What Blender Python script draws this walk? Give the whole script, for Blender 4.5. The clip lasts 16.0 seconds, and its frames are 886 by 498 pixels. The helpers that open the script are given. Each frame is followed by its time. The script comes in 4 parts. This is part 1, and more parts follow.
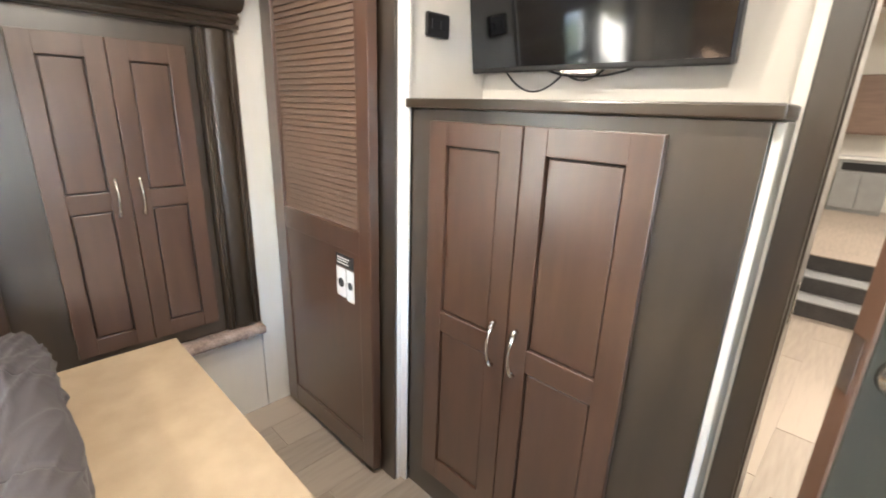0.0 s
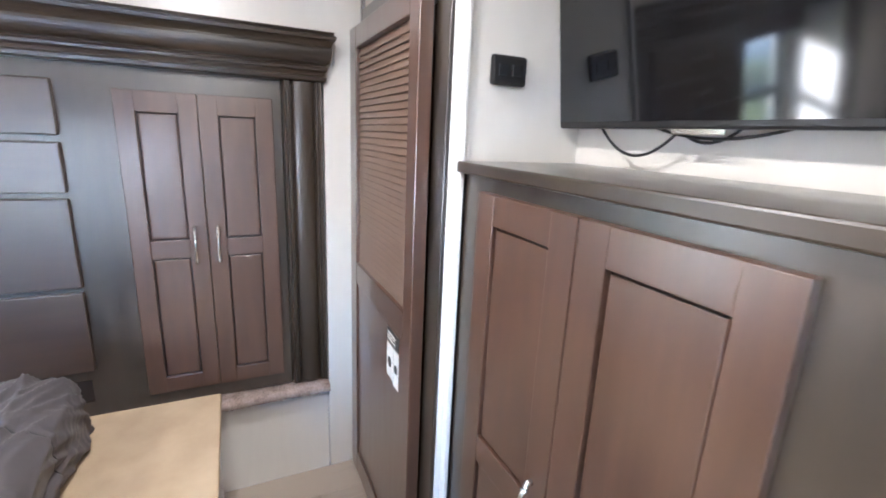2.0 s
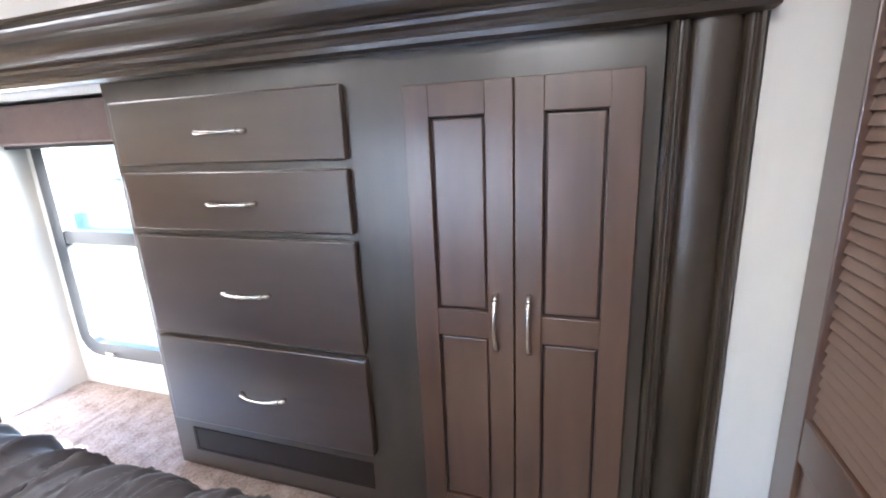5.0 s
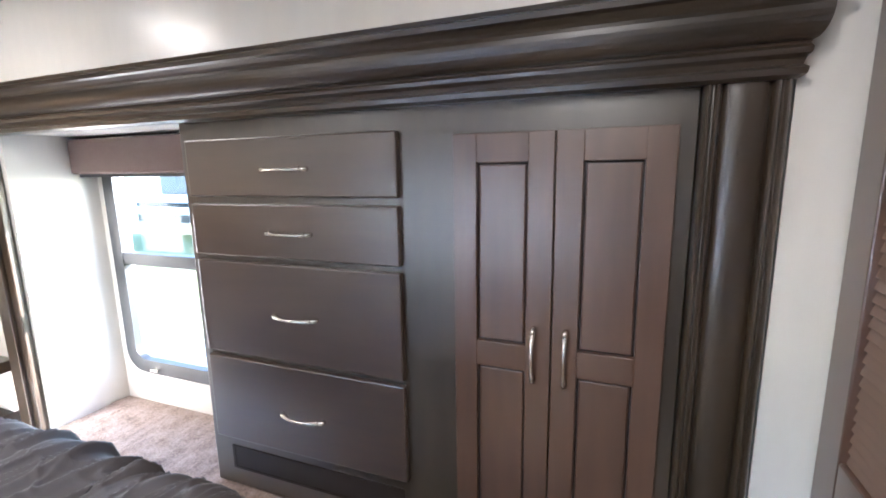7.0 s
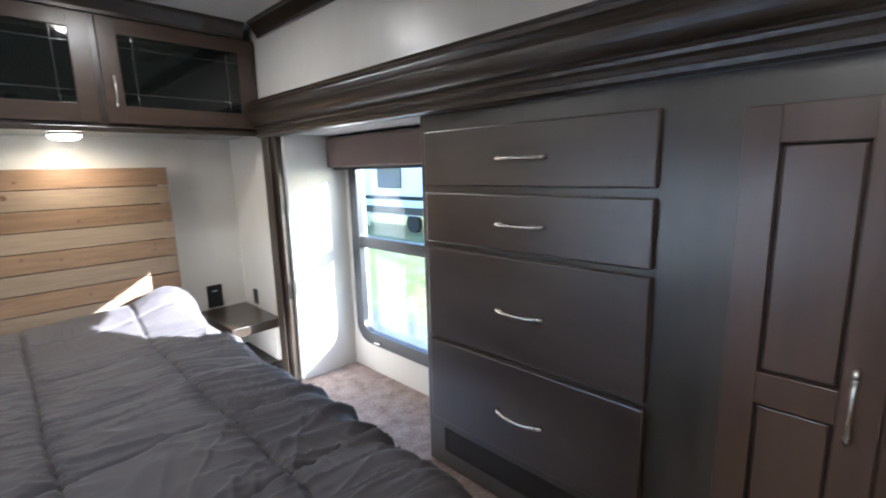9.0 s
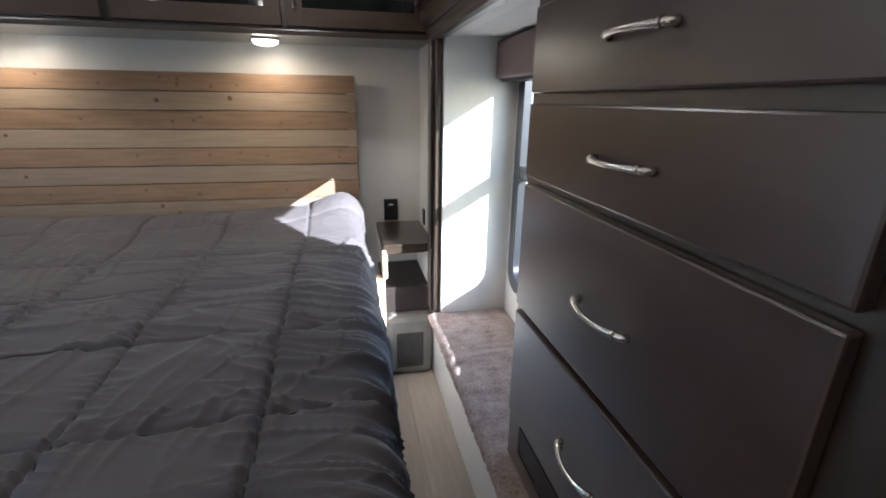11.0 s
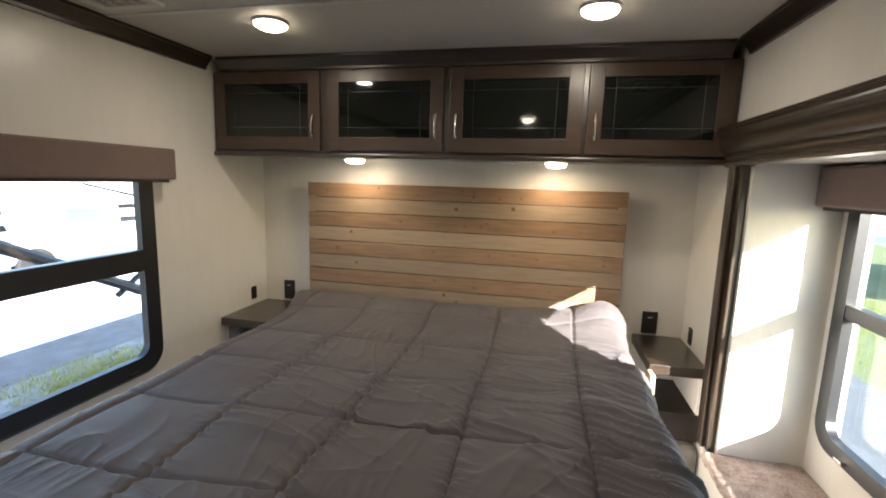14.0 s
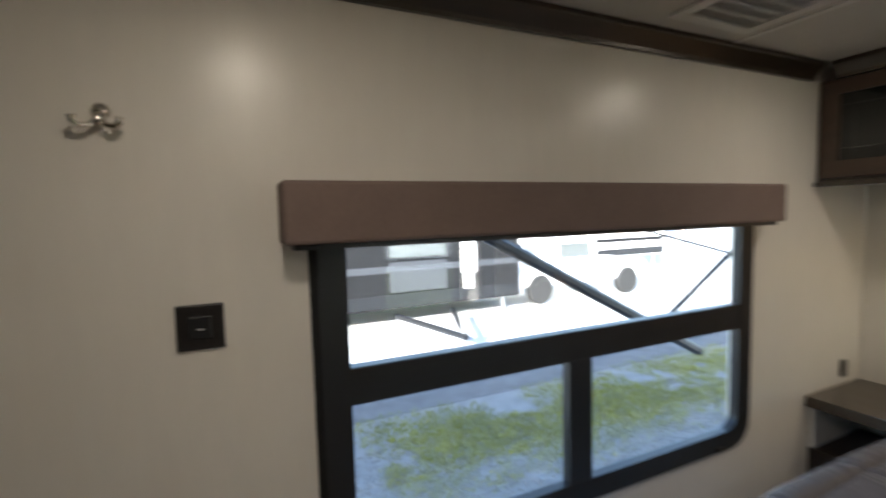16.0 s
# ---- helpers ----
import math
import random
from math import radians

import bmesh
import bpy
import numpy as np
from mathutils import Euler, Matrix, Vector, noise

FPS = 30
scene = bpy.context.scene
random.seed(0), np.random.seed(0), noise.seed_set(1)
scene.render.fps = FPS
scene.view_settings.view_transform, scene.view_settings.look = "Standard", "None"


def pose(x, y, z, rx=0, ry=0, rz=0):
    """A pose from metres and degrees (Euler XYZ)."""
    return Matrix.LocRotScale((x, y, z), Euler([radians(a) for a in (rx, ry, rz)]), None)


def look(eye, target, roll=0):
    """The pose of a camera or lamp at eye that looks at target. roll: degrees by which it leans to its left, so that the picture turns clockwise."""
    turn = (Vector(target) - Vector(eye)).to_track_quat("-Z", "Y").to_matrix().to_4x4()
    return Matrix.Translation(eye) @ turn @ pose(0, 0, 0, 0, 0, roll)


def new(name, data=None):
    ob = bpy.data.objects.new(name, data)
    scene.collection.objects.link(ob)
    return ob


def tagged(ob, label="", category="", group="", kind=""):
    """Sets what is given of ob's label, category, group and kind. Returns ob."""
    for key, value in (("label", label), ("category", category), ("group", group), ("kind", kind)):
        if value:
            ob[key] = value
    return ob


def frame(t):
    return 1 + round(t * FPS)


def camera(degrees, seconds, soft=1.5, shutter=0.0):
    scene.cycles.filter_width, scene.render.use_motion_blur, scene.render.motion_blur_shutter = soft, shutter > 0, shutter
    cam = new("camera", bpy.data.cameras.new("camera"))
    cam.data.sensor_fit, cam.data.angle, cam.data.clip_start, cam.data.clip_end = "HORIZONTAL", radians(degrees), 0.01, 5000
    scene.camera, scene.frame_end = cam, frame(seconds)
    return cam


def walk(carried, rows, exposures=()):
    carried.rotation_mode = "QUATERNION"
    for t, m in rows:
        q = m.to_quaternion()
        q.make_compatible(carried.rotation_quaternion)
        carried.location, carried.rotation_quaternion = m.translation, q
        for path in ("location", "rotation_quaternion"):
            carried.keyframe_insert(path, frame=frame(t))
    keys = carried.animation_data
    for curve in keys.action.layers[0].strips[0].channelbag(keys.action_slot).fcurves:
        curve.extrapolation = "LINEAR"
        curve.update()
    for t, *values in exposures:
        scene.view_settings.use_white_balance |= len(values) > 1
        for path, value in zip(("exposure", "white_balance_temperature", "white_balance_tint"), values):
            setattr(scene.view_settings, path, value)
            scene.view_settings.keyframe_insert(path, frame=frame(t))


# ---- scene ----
cam = camera(89.3, 16.0, soft=1.8, shutter=0.3)
PATH = [
    (0, (0.075, -0.001, 1.295), (-1.251, 1.372, 0.698), 2.0),
    (0.5, (0.09, 0.032, 1.281), (-1.12, 1.479, 0.614), 1.5),
    (1, (0.089, 0.079, 1.309), (-1.19, 1.459, 0.63), 0.3),
    (1.5, (0.082, 0.222, 1.33), (-1.514, 1.299, 0.789), -0.2),
    (2, (-0.016, 0.402, 1.372), (-1.767, 1.236, 0.883), 2.6),
    (2.5, (-0.218, 0.437, 1.341), (-2.049, 1.067, 0.839), 1.8),
    (3, (-0.569, 0.495, 1.35), (-2.422, 1.079, 0.876), 0.5),
    (3.5, (-0.74, 0.524, 1.351), (-2.613, 1.056, 0.893), 2.6),
    (4, (-0.874, 0.535, 1.349), (-2.798, 0.752, 0.849), 1.4),
    (4.5, (-0.9, 0.496, 1.371), (-2.803, 0.203, 0.829), -1.6),
    (5, (-0.799, 0.459, 1.374), (-2.632, -0.16, 0.869), -2.6),
    (7.5, (-0.719, 0.422, 1.395), (-2.555, -0.291, 1.045), -0.8),
    (8, (-0.719, 0.385, 1.378), (-2.54, -0.369, 1.039), -0.4),
    (8.5, (-0.717, 0.332, 1.382), (-2.39, -0.706, 1.032), -1.3),
    (9, (-0.734, 0.286, 1.376), (-2.133, -1.099, 1.021), -1.5),
    (10.25, (-1.06, 0.25, 1.345), (-1.86, -1.49, 0.825), -0.2),
    (11.5, (-1.343, 0.177, 1.299), (-1.478, -1.703, 0.63), 1.1),
    (12, (-1.291, 0.187, 1.345), (-1.173, -1.737, 0.81), 0.9),
    (12.5, (-1.195, 0.218, 1.373), (-0.806, -1.693, 0.928), 0.6),
    (13, (-1.014, 0.254, 1.385), (-0.603, -1.66, 0.974), 0.4),
    (13.5, (-0.972, 0.262, 1.406), (-0.546, -1.655, 1.032), 1.3),
    (14, (-0.942, 0.26, 1.442), (-0.51, -1.67, 1.141), 1.7),
    (14.5, (-0.905, 0.246, 1.464), (-0.463, -1.695, 1.269), 2.1),
    (15, (-0.784, 0.297, 1.457), (0.004, -1.533, 1.283), 1.4),
    (15.5, (-0.564, 0.325, 1.442), (0.757, -1.165, 1.255), -0.2),
    (16, (-0.309, 0.341, 1.466), (1.507, -0.483, 1.313), -1.5),
]
walk(cam, [(t, look(eye, target, roll)) for t, eye, target, roll in PATH],
     exposures=[(0.0, 4.87, 5850, 10), (1.5, 4.98, 5100, 13), (2.5, 4.88, 5200, 13), (3.0, 4.64, 5650, 13), (3.5, 4.8, 5850, 13), (4.5, 5.22, 5300, 13), (5.0, 4.63, 5100, 13), (7.5, 4.38, 5300, 13), (8.5, 3.95, 5250, 13), (9.0, 3.25, 5100, 10), (11.5, 2.7, 5250, 10), (12.5, 2.89, 5580, 10), (14.0, 2.95, 6200, 10), (15.0, 3.1, 6150, 10), (16.0, 2.6, 6100, 10)])

# ---- world, sun, lamps ----
SUN = Vector((1.0, -1.2, -0.61)).normalized()
world = bpy.data.worlds.new("sky")
scene.world = world
world.use_nodes = True
wn = world.node_tree
sky = wn.nodes.new("ShaderNodeTexSky")
sky.sky_type = "NISHITA"
sky.sun_disc = False
sky.sun_elevation = radians(21.3)
sky.sun_rotation = radians(-39.8)
wn.links.new(sky.outputs[0], wn.nodes["Background"].inputs[0])
wn.nodes["Background"].inputs[1].default_value = 0.15
sun = new("sun", bpy.data.lights.new("sun", "SUN"))
sun.data.energy, sun.data.angle, sun.data.color = 5.0, radians(0.5), (1.0, 0.93, 0.84)
sun.matrix_world = look((0, 0, 0), SUN)


def lamp(name, place, watts, size, colour=(1.0, 0.86, 0.70)):
    data = bpy.data.lights.new(name, "AREA")
    data.shape, data.size, data.energy, data.color = "DISK", size, watts, colour
    ob = new(name, data)
    ob.matrix_world = look(place, (place[0], place[1], place[2] - 1))
    return ob


CEILING = 2.005
CEILING_LAMPS = [(0.09, -1.317), (-1.075, -1.34), (0.05, 0.30), (-0.75, 0.30)]
UNDER_LAMPS = [(0.034, -1.95), (-0.98, -1.95)]
for x, y in CEILING_LAMPS:
    lamp("ceiling_lamp_light", (x, y, CEILING - 0.034), 0.42, 0.08)
for x, y in UNDER_LAMPS:
    lamp("under_lamp_light", (x, y, 1.508), 0.24, 0.05, (1.0, 0.78, 0.50))
for x, y in ((0.25, 2.4), (0.3, 4.9)):
    lamp("hall_lamp_light", (x, y, 2.0 + (0.35 if y > 4 else 0)), 1.5, 0.1)


# ---- materials ----
def mat(name, colour, rough=0.5, metal=0.0, vary=0.12, scale=8.0, bump=0.0, bump_scale=120.0, stretch=(1, 1, 1), second=None, spec=0.5, per_object=0.0, coat=0.0, coat_ior=1.95):
    m = bpy.data.materials.new(name)
    m.use_nodes = True
    nt = m.node_tree
    b = nt.nodes["Principled BSDF"]
    tc = nt.nodes.new("ShaderNodeTexCoord")
    mp = nt.nodes.new("ShaderNodeMapping")
    mp.inputs["Scale"].default_value = stretch
    nt.links.new(tc.outputs["Object"], mp.inputs["Vector"])
    n1 = nt.nodes.new("ShaderNodeTexNoise")
    n1.inputs["Scale"].default_value, n1.inputs["Detail"].default_value = scale, 8.0
    n2 = nt.nodes.new("ShaderNodeTexNoise")
    n2.inputs["Scale"].default_value, n2.inputs["Detail"].default_value = scale * 0.13, 3.0
    nt.links.new(mp.outputs[0], n1.inputs["Vector"])
    nt.links.new(tc.outputs["Object"], n2.inputs["Vector"])
    add = nt.nodes.new("ShaderNodeMath")
    add.operation = "ADD"
    nt.links.new(n1.outputs["Fac"], add.inputs[0])
    nt.links.new(n2.outputs["Fac"], add.inputs[1])
    value = add.outputs[0]
    if per_object:
        info = nt.nodes.new("ShaderNodeObjectInfo")
        mul = nt.nodes.new("ShaderNodeMath")
        mul.operation = "MULTIPLY_ADD"
        mul.inputs[1].default_value = per_object
        nt.links.new(info.outputs["Random"], mul.inputs[0])
        nt.links.new(value, mul.inputs[2])
        value = mul.outputs[0]
    ramp = nt.nodes.new("ShaderNodeValToRGB")
    half = nt.nodes.new("ShaderNodeMath")
    half.operation = "MULTIPLY"
    half.inputs[1].default_value = 0.5
    nt.links.new(value, half.inputs[0])
    nt.links.new(half.outputs[0], ramp.inputs[0])
    dark = second or [c * (1 - vary) for c in colour]
    light = [min(1, c * (1 + vary)) for c in colour] if second is None else colour
    ramp.color_ramp.elements[0].position, ramp.color_ramp.elements[1].position = 0.33, 0.67
    ramp.color_ramp.elements[0].color = (*dark, 1)
    ramp.color_ramp.elements[1].color = (*light, 1)
    nt.links.new(ramp.outputs[0], b.inputs["Base Color"])
    b.inputs["Roughness"].default_value, b.inputs["Metallic"].default_value = rough, metal
    b.inputs["Specular IOR Level"].default_value = spec
    b.inputs["Coat Weight"].default_value, b.inputs["Coat Roughness"].default_value = coat, 0.28
    b.inputs["Coat IOR"].default_value = coat_ior
    if coat:
        gloss = nt.nodes.new("ShaderNodeMapRange")
        gloss.inputs["From Min"].default_value, gloss.inputs["From Max"].default_value = 0.3, 0.7
        gloss.inputs["To Min"].default_value, gloss.inputs["To Max"].default_value = 0.275, 0.37
        nt.links.new(n1.outputs["Fac"], gloss.inputs["Value"])
        nt.links.new(gloss.outputs[0], b.inputs["Coat Roughness"])
    if bump:
        n3 = nt.nodes.new("ShaderNodeTexNoise")
        n3.inputs["Scale"].default_value, n3.inputs["Detail"].default_value = bump_scale, 4.0
        nt.links.new(mp.outputs[0], n3.inputs["Vector"])
        bp = nt.nodes.new("ShaderNodeBump")
        bp.inputs["Strength"].default_value, bp.inputs["Distance"].default_value = bump, 0.004
        nt.links.new(n3.outputs["Fac"], bp.inputs["Height"])
        nt.links.new(bp.outputs[0], b.inputs["Normal"])
    return m


def glow(name, colour, strength):
    m = bpy.data.materials.new(name)
    m.use_nodes = True
    b = m.node_tree.nodes["Principled BSDF"]
    b.inputs["Base Color"].default_value = (0.9, 0.88, 0.82, 1)
    b.inputs["Emission Color"].default_value = (*colour, 1)
    b.inputs["Emission Strength"].default_value = strength
    return m


def clear_glass(name, tint, shine):
    m = bpy.data.materials.new(name)
    m.use_nodes = True
    nt = m.node_tree
    out = nt.nodes["Material Output"]
    tr = nt.nodes.new("ShaderNodeBsdfTransparent")
    tr.inputs[0].default_value = (*tint, 1)
    gl = nt.nodes.new("ShaderNodeBsdfGlossy")
    gl.inputs["Roughness"].default_value = 0.02
    mix = nt.nodes.new("ShaderNodeMixShader")
    mix.inputs[0].default_value = shine
    nt.links.new(tr.outputs[0], mix.inputs[1])
    nt.links.new(gl.outputs[0], mix.inputs[2])
    nt.links.new(mix.outputs[0], out.inputs[0])
    return m


WOOD_V = mat("dark_walnut_upright", (0.050, 0.033, 0.019), 0.32, coat=1.0, spec=0.15, second=(0.013, 0.0095, 0.006), scale=6, stretch=(4, 4, 0.6))
WOOD_M = mat("dark_walnut_moulding", (0.050, 0.033, 0.019), 0.32, coat=1.0, coat_ior=1.65, spec=0.15, second=(0.013, 0.0095, 0.006), scale=6, stretch=(4, 4, 0.6))
WOOD_Y = mat("dark_walnut_level", (0.050, 0.033, 0.019), 0.32, coat=1.0, coat_ior=1.65, spec=0.15, second=(0.013, 0.0095, 0.006), scale=6, stretch=(4, 0.6, 4))
WOOD_X = mat("dark_walnut_across", (0.050, 0.033, 0.019), 0.32, coat=1.0, coat_ior=1.65, spec=0.15, second=(0.013, 0.0095, 0.006), scale=6, stretch=(0.6, 4, 4))
DOOR_V = mat("brown_maple_door", (0.100, 0.046, 0.025), 0.30, coat=1.0, spec=0.15, second=(0.044, 0.020, 0.011), scale=7, stretch=(5, 5, 0.6))
DRAWER = mat("brown_maple_drawer", (0.056, 0.031, 0.020), 0.30, coat=1.0, spec=0.15, second=(0.026, 0.0145, 0.010), scale=7, stretch=(5, 0.6, 5))
# near-black for glazed wood, also painted where openings lie in shade
GLAZE_SHADE = mat("dark_glaze_and_shade", (0.018, 0.012, 0.010), 0.5)
LOUVER = mat("louver_wood", (0.20, 0.130, 0.092), 0.4, second=(0.125, 0.080, 0.058), scale=8, stretch=(0.6, 5, 5))
WALL = mat("cream_wall_board", (0.70, 0.667, 0.61), 0.30, vary=0.03, scale=30, bump=0.05, bump_scale=260, stretch=(1, 1, 0.2))
WHITE = mat("white_trim_paint", (0.78, 0.77, 0.74), 0.4, vary=0.03, scale=20)
CEIL = mat("ceiling_board", (0.66, 0.64, 0.60), 0.5, vary=0.03, scale=20, bump=0.04, bump_scale=300)
STEEL = mat("brushed_nickel", (0.72, 0.68, 0.62), 0.24, metal=1.0, vary=0.05, scale=80)
BLACK = mat("black_plastic", (0.015, 0.014, 0.014), 0.35, vary=0.2)
BLACKFRAME = mat("black_window_frame", (0.012, 0.013, 0.015), 0.4, vary=0.2)
SCREEN = mat("tv_screen", (0.006, 0.006, 0.007), 0.07, vary=0.1, spec=0.7)
DARKGLASS = mat("smoked_glass", (0.006, 0.008, 0.007), 0.05, vary=0.1)
FLOOR = mat("vinyl_plank", (0.40, 0.335, 0.27), 0.42, second=(0.26, 0.215, 0.17), scale=6, stretch=(9, 0.8, 1), bump=0.05, bump_scale=50, per_object=0.35)
CARPET = mat("tan_carpet", (0.48, 0.385, 0.34), 0.95, second=(0.20, 0.150, 0.130), scale=130, bump=1.0, bump_scale=220, spec=0.1)
TAN = mat("tan_platform_board", (0.50, 0.385, 0.25), 0.65, second=(0.36, 0.265, 0.165), scale=11, bump=0.1)
PINE = mat("pine_post", (0.55, 0.40, 0.26), 0.5, vary=0.1, scale=8, stretch=(5, 5, 0.6))
QUILT = mat("grey_comforter", (0.108, 0.096, 0.097), 0.60, second=(0.084, 0.075, 0.077), scale=14, bump=0.18, bump_scale=300, spec=0.28)
quilt_sheen = QUILT.node_tree.nodes["Principled BSDF"].inputs
quilt_sheen["Sheen Weight"].default_value, quilt_sheen["Sheen Roughness"].default_value = 0.10, 0.4
MATTRESS = mat("mattress_ticking", (0.7, 0.68, 0.64), 0.8, vary=0.05)
VALANCE = mat("taupe_valance_fabric", (0.165, 0.118, 0.102), 0.85, vary=0.08, scale=90, bump=0.3, bump_scale=400)
BOARD_D = mat("knotty_board_dark", (0.275, 0.168, 0.095), 0.6, second=(0.14, 0.083, 0.046), scale=6, stretch=(1.2, 10, 12), bump=0.1, bump_scale=40, per_object=0.25)
BOARD_L = mat("knotty_board_pale", (0.325, 0.235, 0.158), 0.6, second=(0.21, 0.150, 0.100), scale=6, stretch=(1.2, 10, 12), bump=0.1, bump_scale=40, per_object=0.25)
KNOT = mat("board_knot", (0.15, 0.078, 0.040), 0.6)
BULB = glow("lamp_lens", (1.0, 0.82, 0.56), 4.0)
GLASS = clear_glass("window_glass", (0.93, 0.95, 0.95), 0.05)
TINTED = clear_glass("tinted_window_glass", (0.74, 0.78, 0.79), 0.05)
STEPGREY = mat("dark_step_carpet", (0.055, 0.050, 0.046), 0.9, vary=0.3, scale=90, bump=0.4)
# dark olive leaf; the shade on this side is mixed into the colour
DOORSHADED = mat("shaded_door_panel", (0.046, 0.040, 0.027), 0.5, spec=0.25, vary=0.15, scale=6, stretch=(5, 5, 0.6))
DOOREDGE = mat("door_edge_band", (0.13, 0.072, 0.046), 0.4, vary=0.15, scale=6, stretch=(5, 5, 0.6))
GREY = mat("grey_plastic", (0.30, 0.30, 0.29), 0.5)
PAPER = mat("white_paper", (0.8, 0.79, 0.77), 0.5, vary=0.02)
BLACKINK = mat("black_ink", (0.03, 0.03, 0.03), 0.6)
LEAD = mat("etched_glass_line", (0.035, 0.037, 0.035), 0.12, vary=0.1, spec=1.0)
OVER = mat("overhead_door_wood", (0.075, 0.048, 0.033), 0.34, second=(0.046, 0.030, 0.022), scale=7, stretch=(0.6, 5, 5))
ZINC = mat("galvanised_steel", (0.5, 0.5, 0.5), 0.4, metal=0.8)

STEPBOX = mat("grey_vinyl_step", (0.17, 0.16, 0.14), 0.6, vary=0.2, scale=12)
THREAD = mat("dark_stitch_thread", (0.040, 0.037, 0.041), 0.8)
OFF = {}


def thing(name, place, label, category, group="", kind=""):
    e = new(name)
    e.location = place
    e.empty_display_size = 0.1
    OFF[e] = Vector(place)
    return tagged(e, label, category, group, kind)


def part(name, bm, material, parent=None, label="", smooth=False):
    """Links a bmesh in world coordinates as one mesh, under parent or on its own."""
    bmesh.ops.recalc_face_normals(bm, faces=bm.faces)
    me = bpy.data.meshes.new(name)
    off = OFF.get(parent, Vector((0, 0, 0)))
    bmesh.ops.translate(bm, verts=bm.verts, vec=-off)
    bm.to_mesh(me)
    bm.free()
    for m in (material if isinstance(material, (list, tuple)) else [material]):
        me.materials.append(m)
    if smooth:
        for p in me.polygons:
            p.use_smooth = True
    ob = new(name, me)
    if parent is not None:
        ob.parent = parent
        OFF[ob] = off
    if label:
        tagged(ob, label)
    return ob


def bx(bm, x0, x1, y0, y1, z0, z1, bev=0.0, mi=0):
    r = bmesh.ops.create_cube(bm, size=1.0)
    vs = r["verts"]
    for v in vs:
        v.co = Vector(((x0 + x1) / 2 + v.co.x * (x1 - x0), (y0 + y1) / 2 + v.co.y * (y1 - y0), (z0 + z1) / 2 + v.co.z * (z1 - z0)))
    fs = list({f for v in vs for f in v.link_faces})
    for f in fs:
        f.material_index = mi
    if bev:
        es = list({e for v in vs for e in v.link_edges})
        r = bmesh.ops.bevel(bm, geom=es, offset=bev, segments=2, affect="EDGES", profile=0.5)
        for f in r["faces"]:
            f.material_index = mi
    return bm


def box(x0, x1, y0, y1, z0, z1, bev=0.0):
    return bx(bmesh.new(), x0, x1, y0, y1, z0, z1, bev)


def boxes(rows, bev=0.0):
    bm = bmesh.new()
    for r in rows:
        bx(bm, *r, bev)
    return bm


def tube(bm, pts, radius, sides=10, flat=1.0):
    """A round bar through the points; radius may be a list."""
    rings = []
    pts = [Vector(p) for p in pts]
    for i, p in enumerate(pts):
        d = (pts[min(i + 1, len(pts) - 1)] - pts[max(i - 1, 0)]).normalized()
        a = d.cross(Vector((0.31, 0.17, 0.93))).normalized()
        b = d.cross(a)
        r = radius[i] if isinstance(radius, list) else radius
        rings.append([bm.verts.new(p + r * (math.cos(2 * math.pi * k / sides) * a + flat * math.sin(2 * math.pi * k / sides) * b)) for k in range(sides)])
    for q, w in zip(rings, rings[1:]):
        for k in range(sides):
            bm.faces.new((q[k], q[(k + 1) % sides], w[(k + 1) % sides], w[k]))
    bm.faces.new(rings[0])
    bm.faces.new(list(reversed(rings[-1])))
    return bm


def lathe(bm, centre, profile, axis="z", sides=28):
    """Turns (radius, height) pairs about an axis through centre."""
    c = Vector(centre)
    rings = []
    for r, h in profile:
        ring = []
        for k in range(sides):
            a = 2 * math.pi * k / sides
            p, q = r * math.cos(a), r * math.sin(a)
            ring.append(bm.verts.new(c + Vector({"z": (p, q, h), "x": (h, p, q), "y": (p, h, q)}[axis])))
        rings.append(ring)
    for q, w in zip(rings, rings[1:]):
        for k in range(sides):
            bm.faces.new((q[k], q[(k + 1) % sides], w[(k + 1) % sides], w[k]))
    bm.faces.new(rings[0])
    bm.faces.new(list(reversed(rings[-1])))
    return bm


def facing(way, plane):
    """Matrix from (across, out, up) to the world for a front at plane."""
    if way == "+x":
        return Matrix(((0, 1, 0, plane), (1, 0, 0, 0), (0, 0, 1, 0), (0, 0, 0, 1)))
    s = 1 if way == "+y" else -1
    return Matrix(((1, 0, 0, 0), (0, s, 0, plane), (0, 0, 1, 0), (0, 0, 0, 1)))


def panel_door(u0, u1, w0, w1, cuts, m, material, parent, stile=0.056, thick=0.019, panel_material=None):
    """Frame-and-panel door; cuts: (low, high) of every panel."""
    bm = bx(bmesh.new(), u0 + 0.01, u1 - 0.01, 0.001, 0.006, w0 + 0.01, w1 - 0.01)
    bm.transform(m)
    door = part("door", bm, GLAZE_SHADE, parent)
    edges = [w0] + [c for pair in cuts for c in pair] + [w1]
    rows = [("stile", (u0, u0 + stile, 0, thick, w0, w1)), ("stile", (u1 - stile, u1, 0, thick, w0, w1))]
    rows += [("rail", (u0 + stile - 0.001, u1 - stile + 0.001, 0.0005, thick - 0.0006, low, high)) for low, high in zip(edges[::2], edges[1::2])]
    for name, r in rows:
        p = bx(bmesh.new(), *r, 0.0018)
        p.transform(m)
        part(name, p, material, door)
    for low, high in cuts if panel_material is None else ():
        p = bx(bmesh.new(), u0 + stile + 0.0045, u1 - stile - 0.0045, 0.004, thick - 0.006, low + 0.0045, high - 0.0045, 0.003)
        p.transform(m)
        part("panel", p, material, door)
    return door


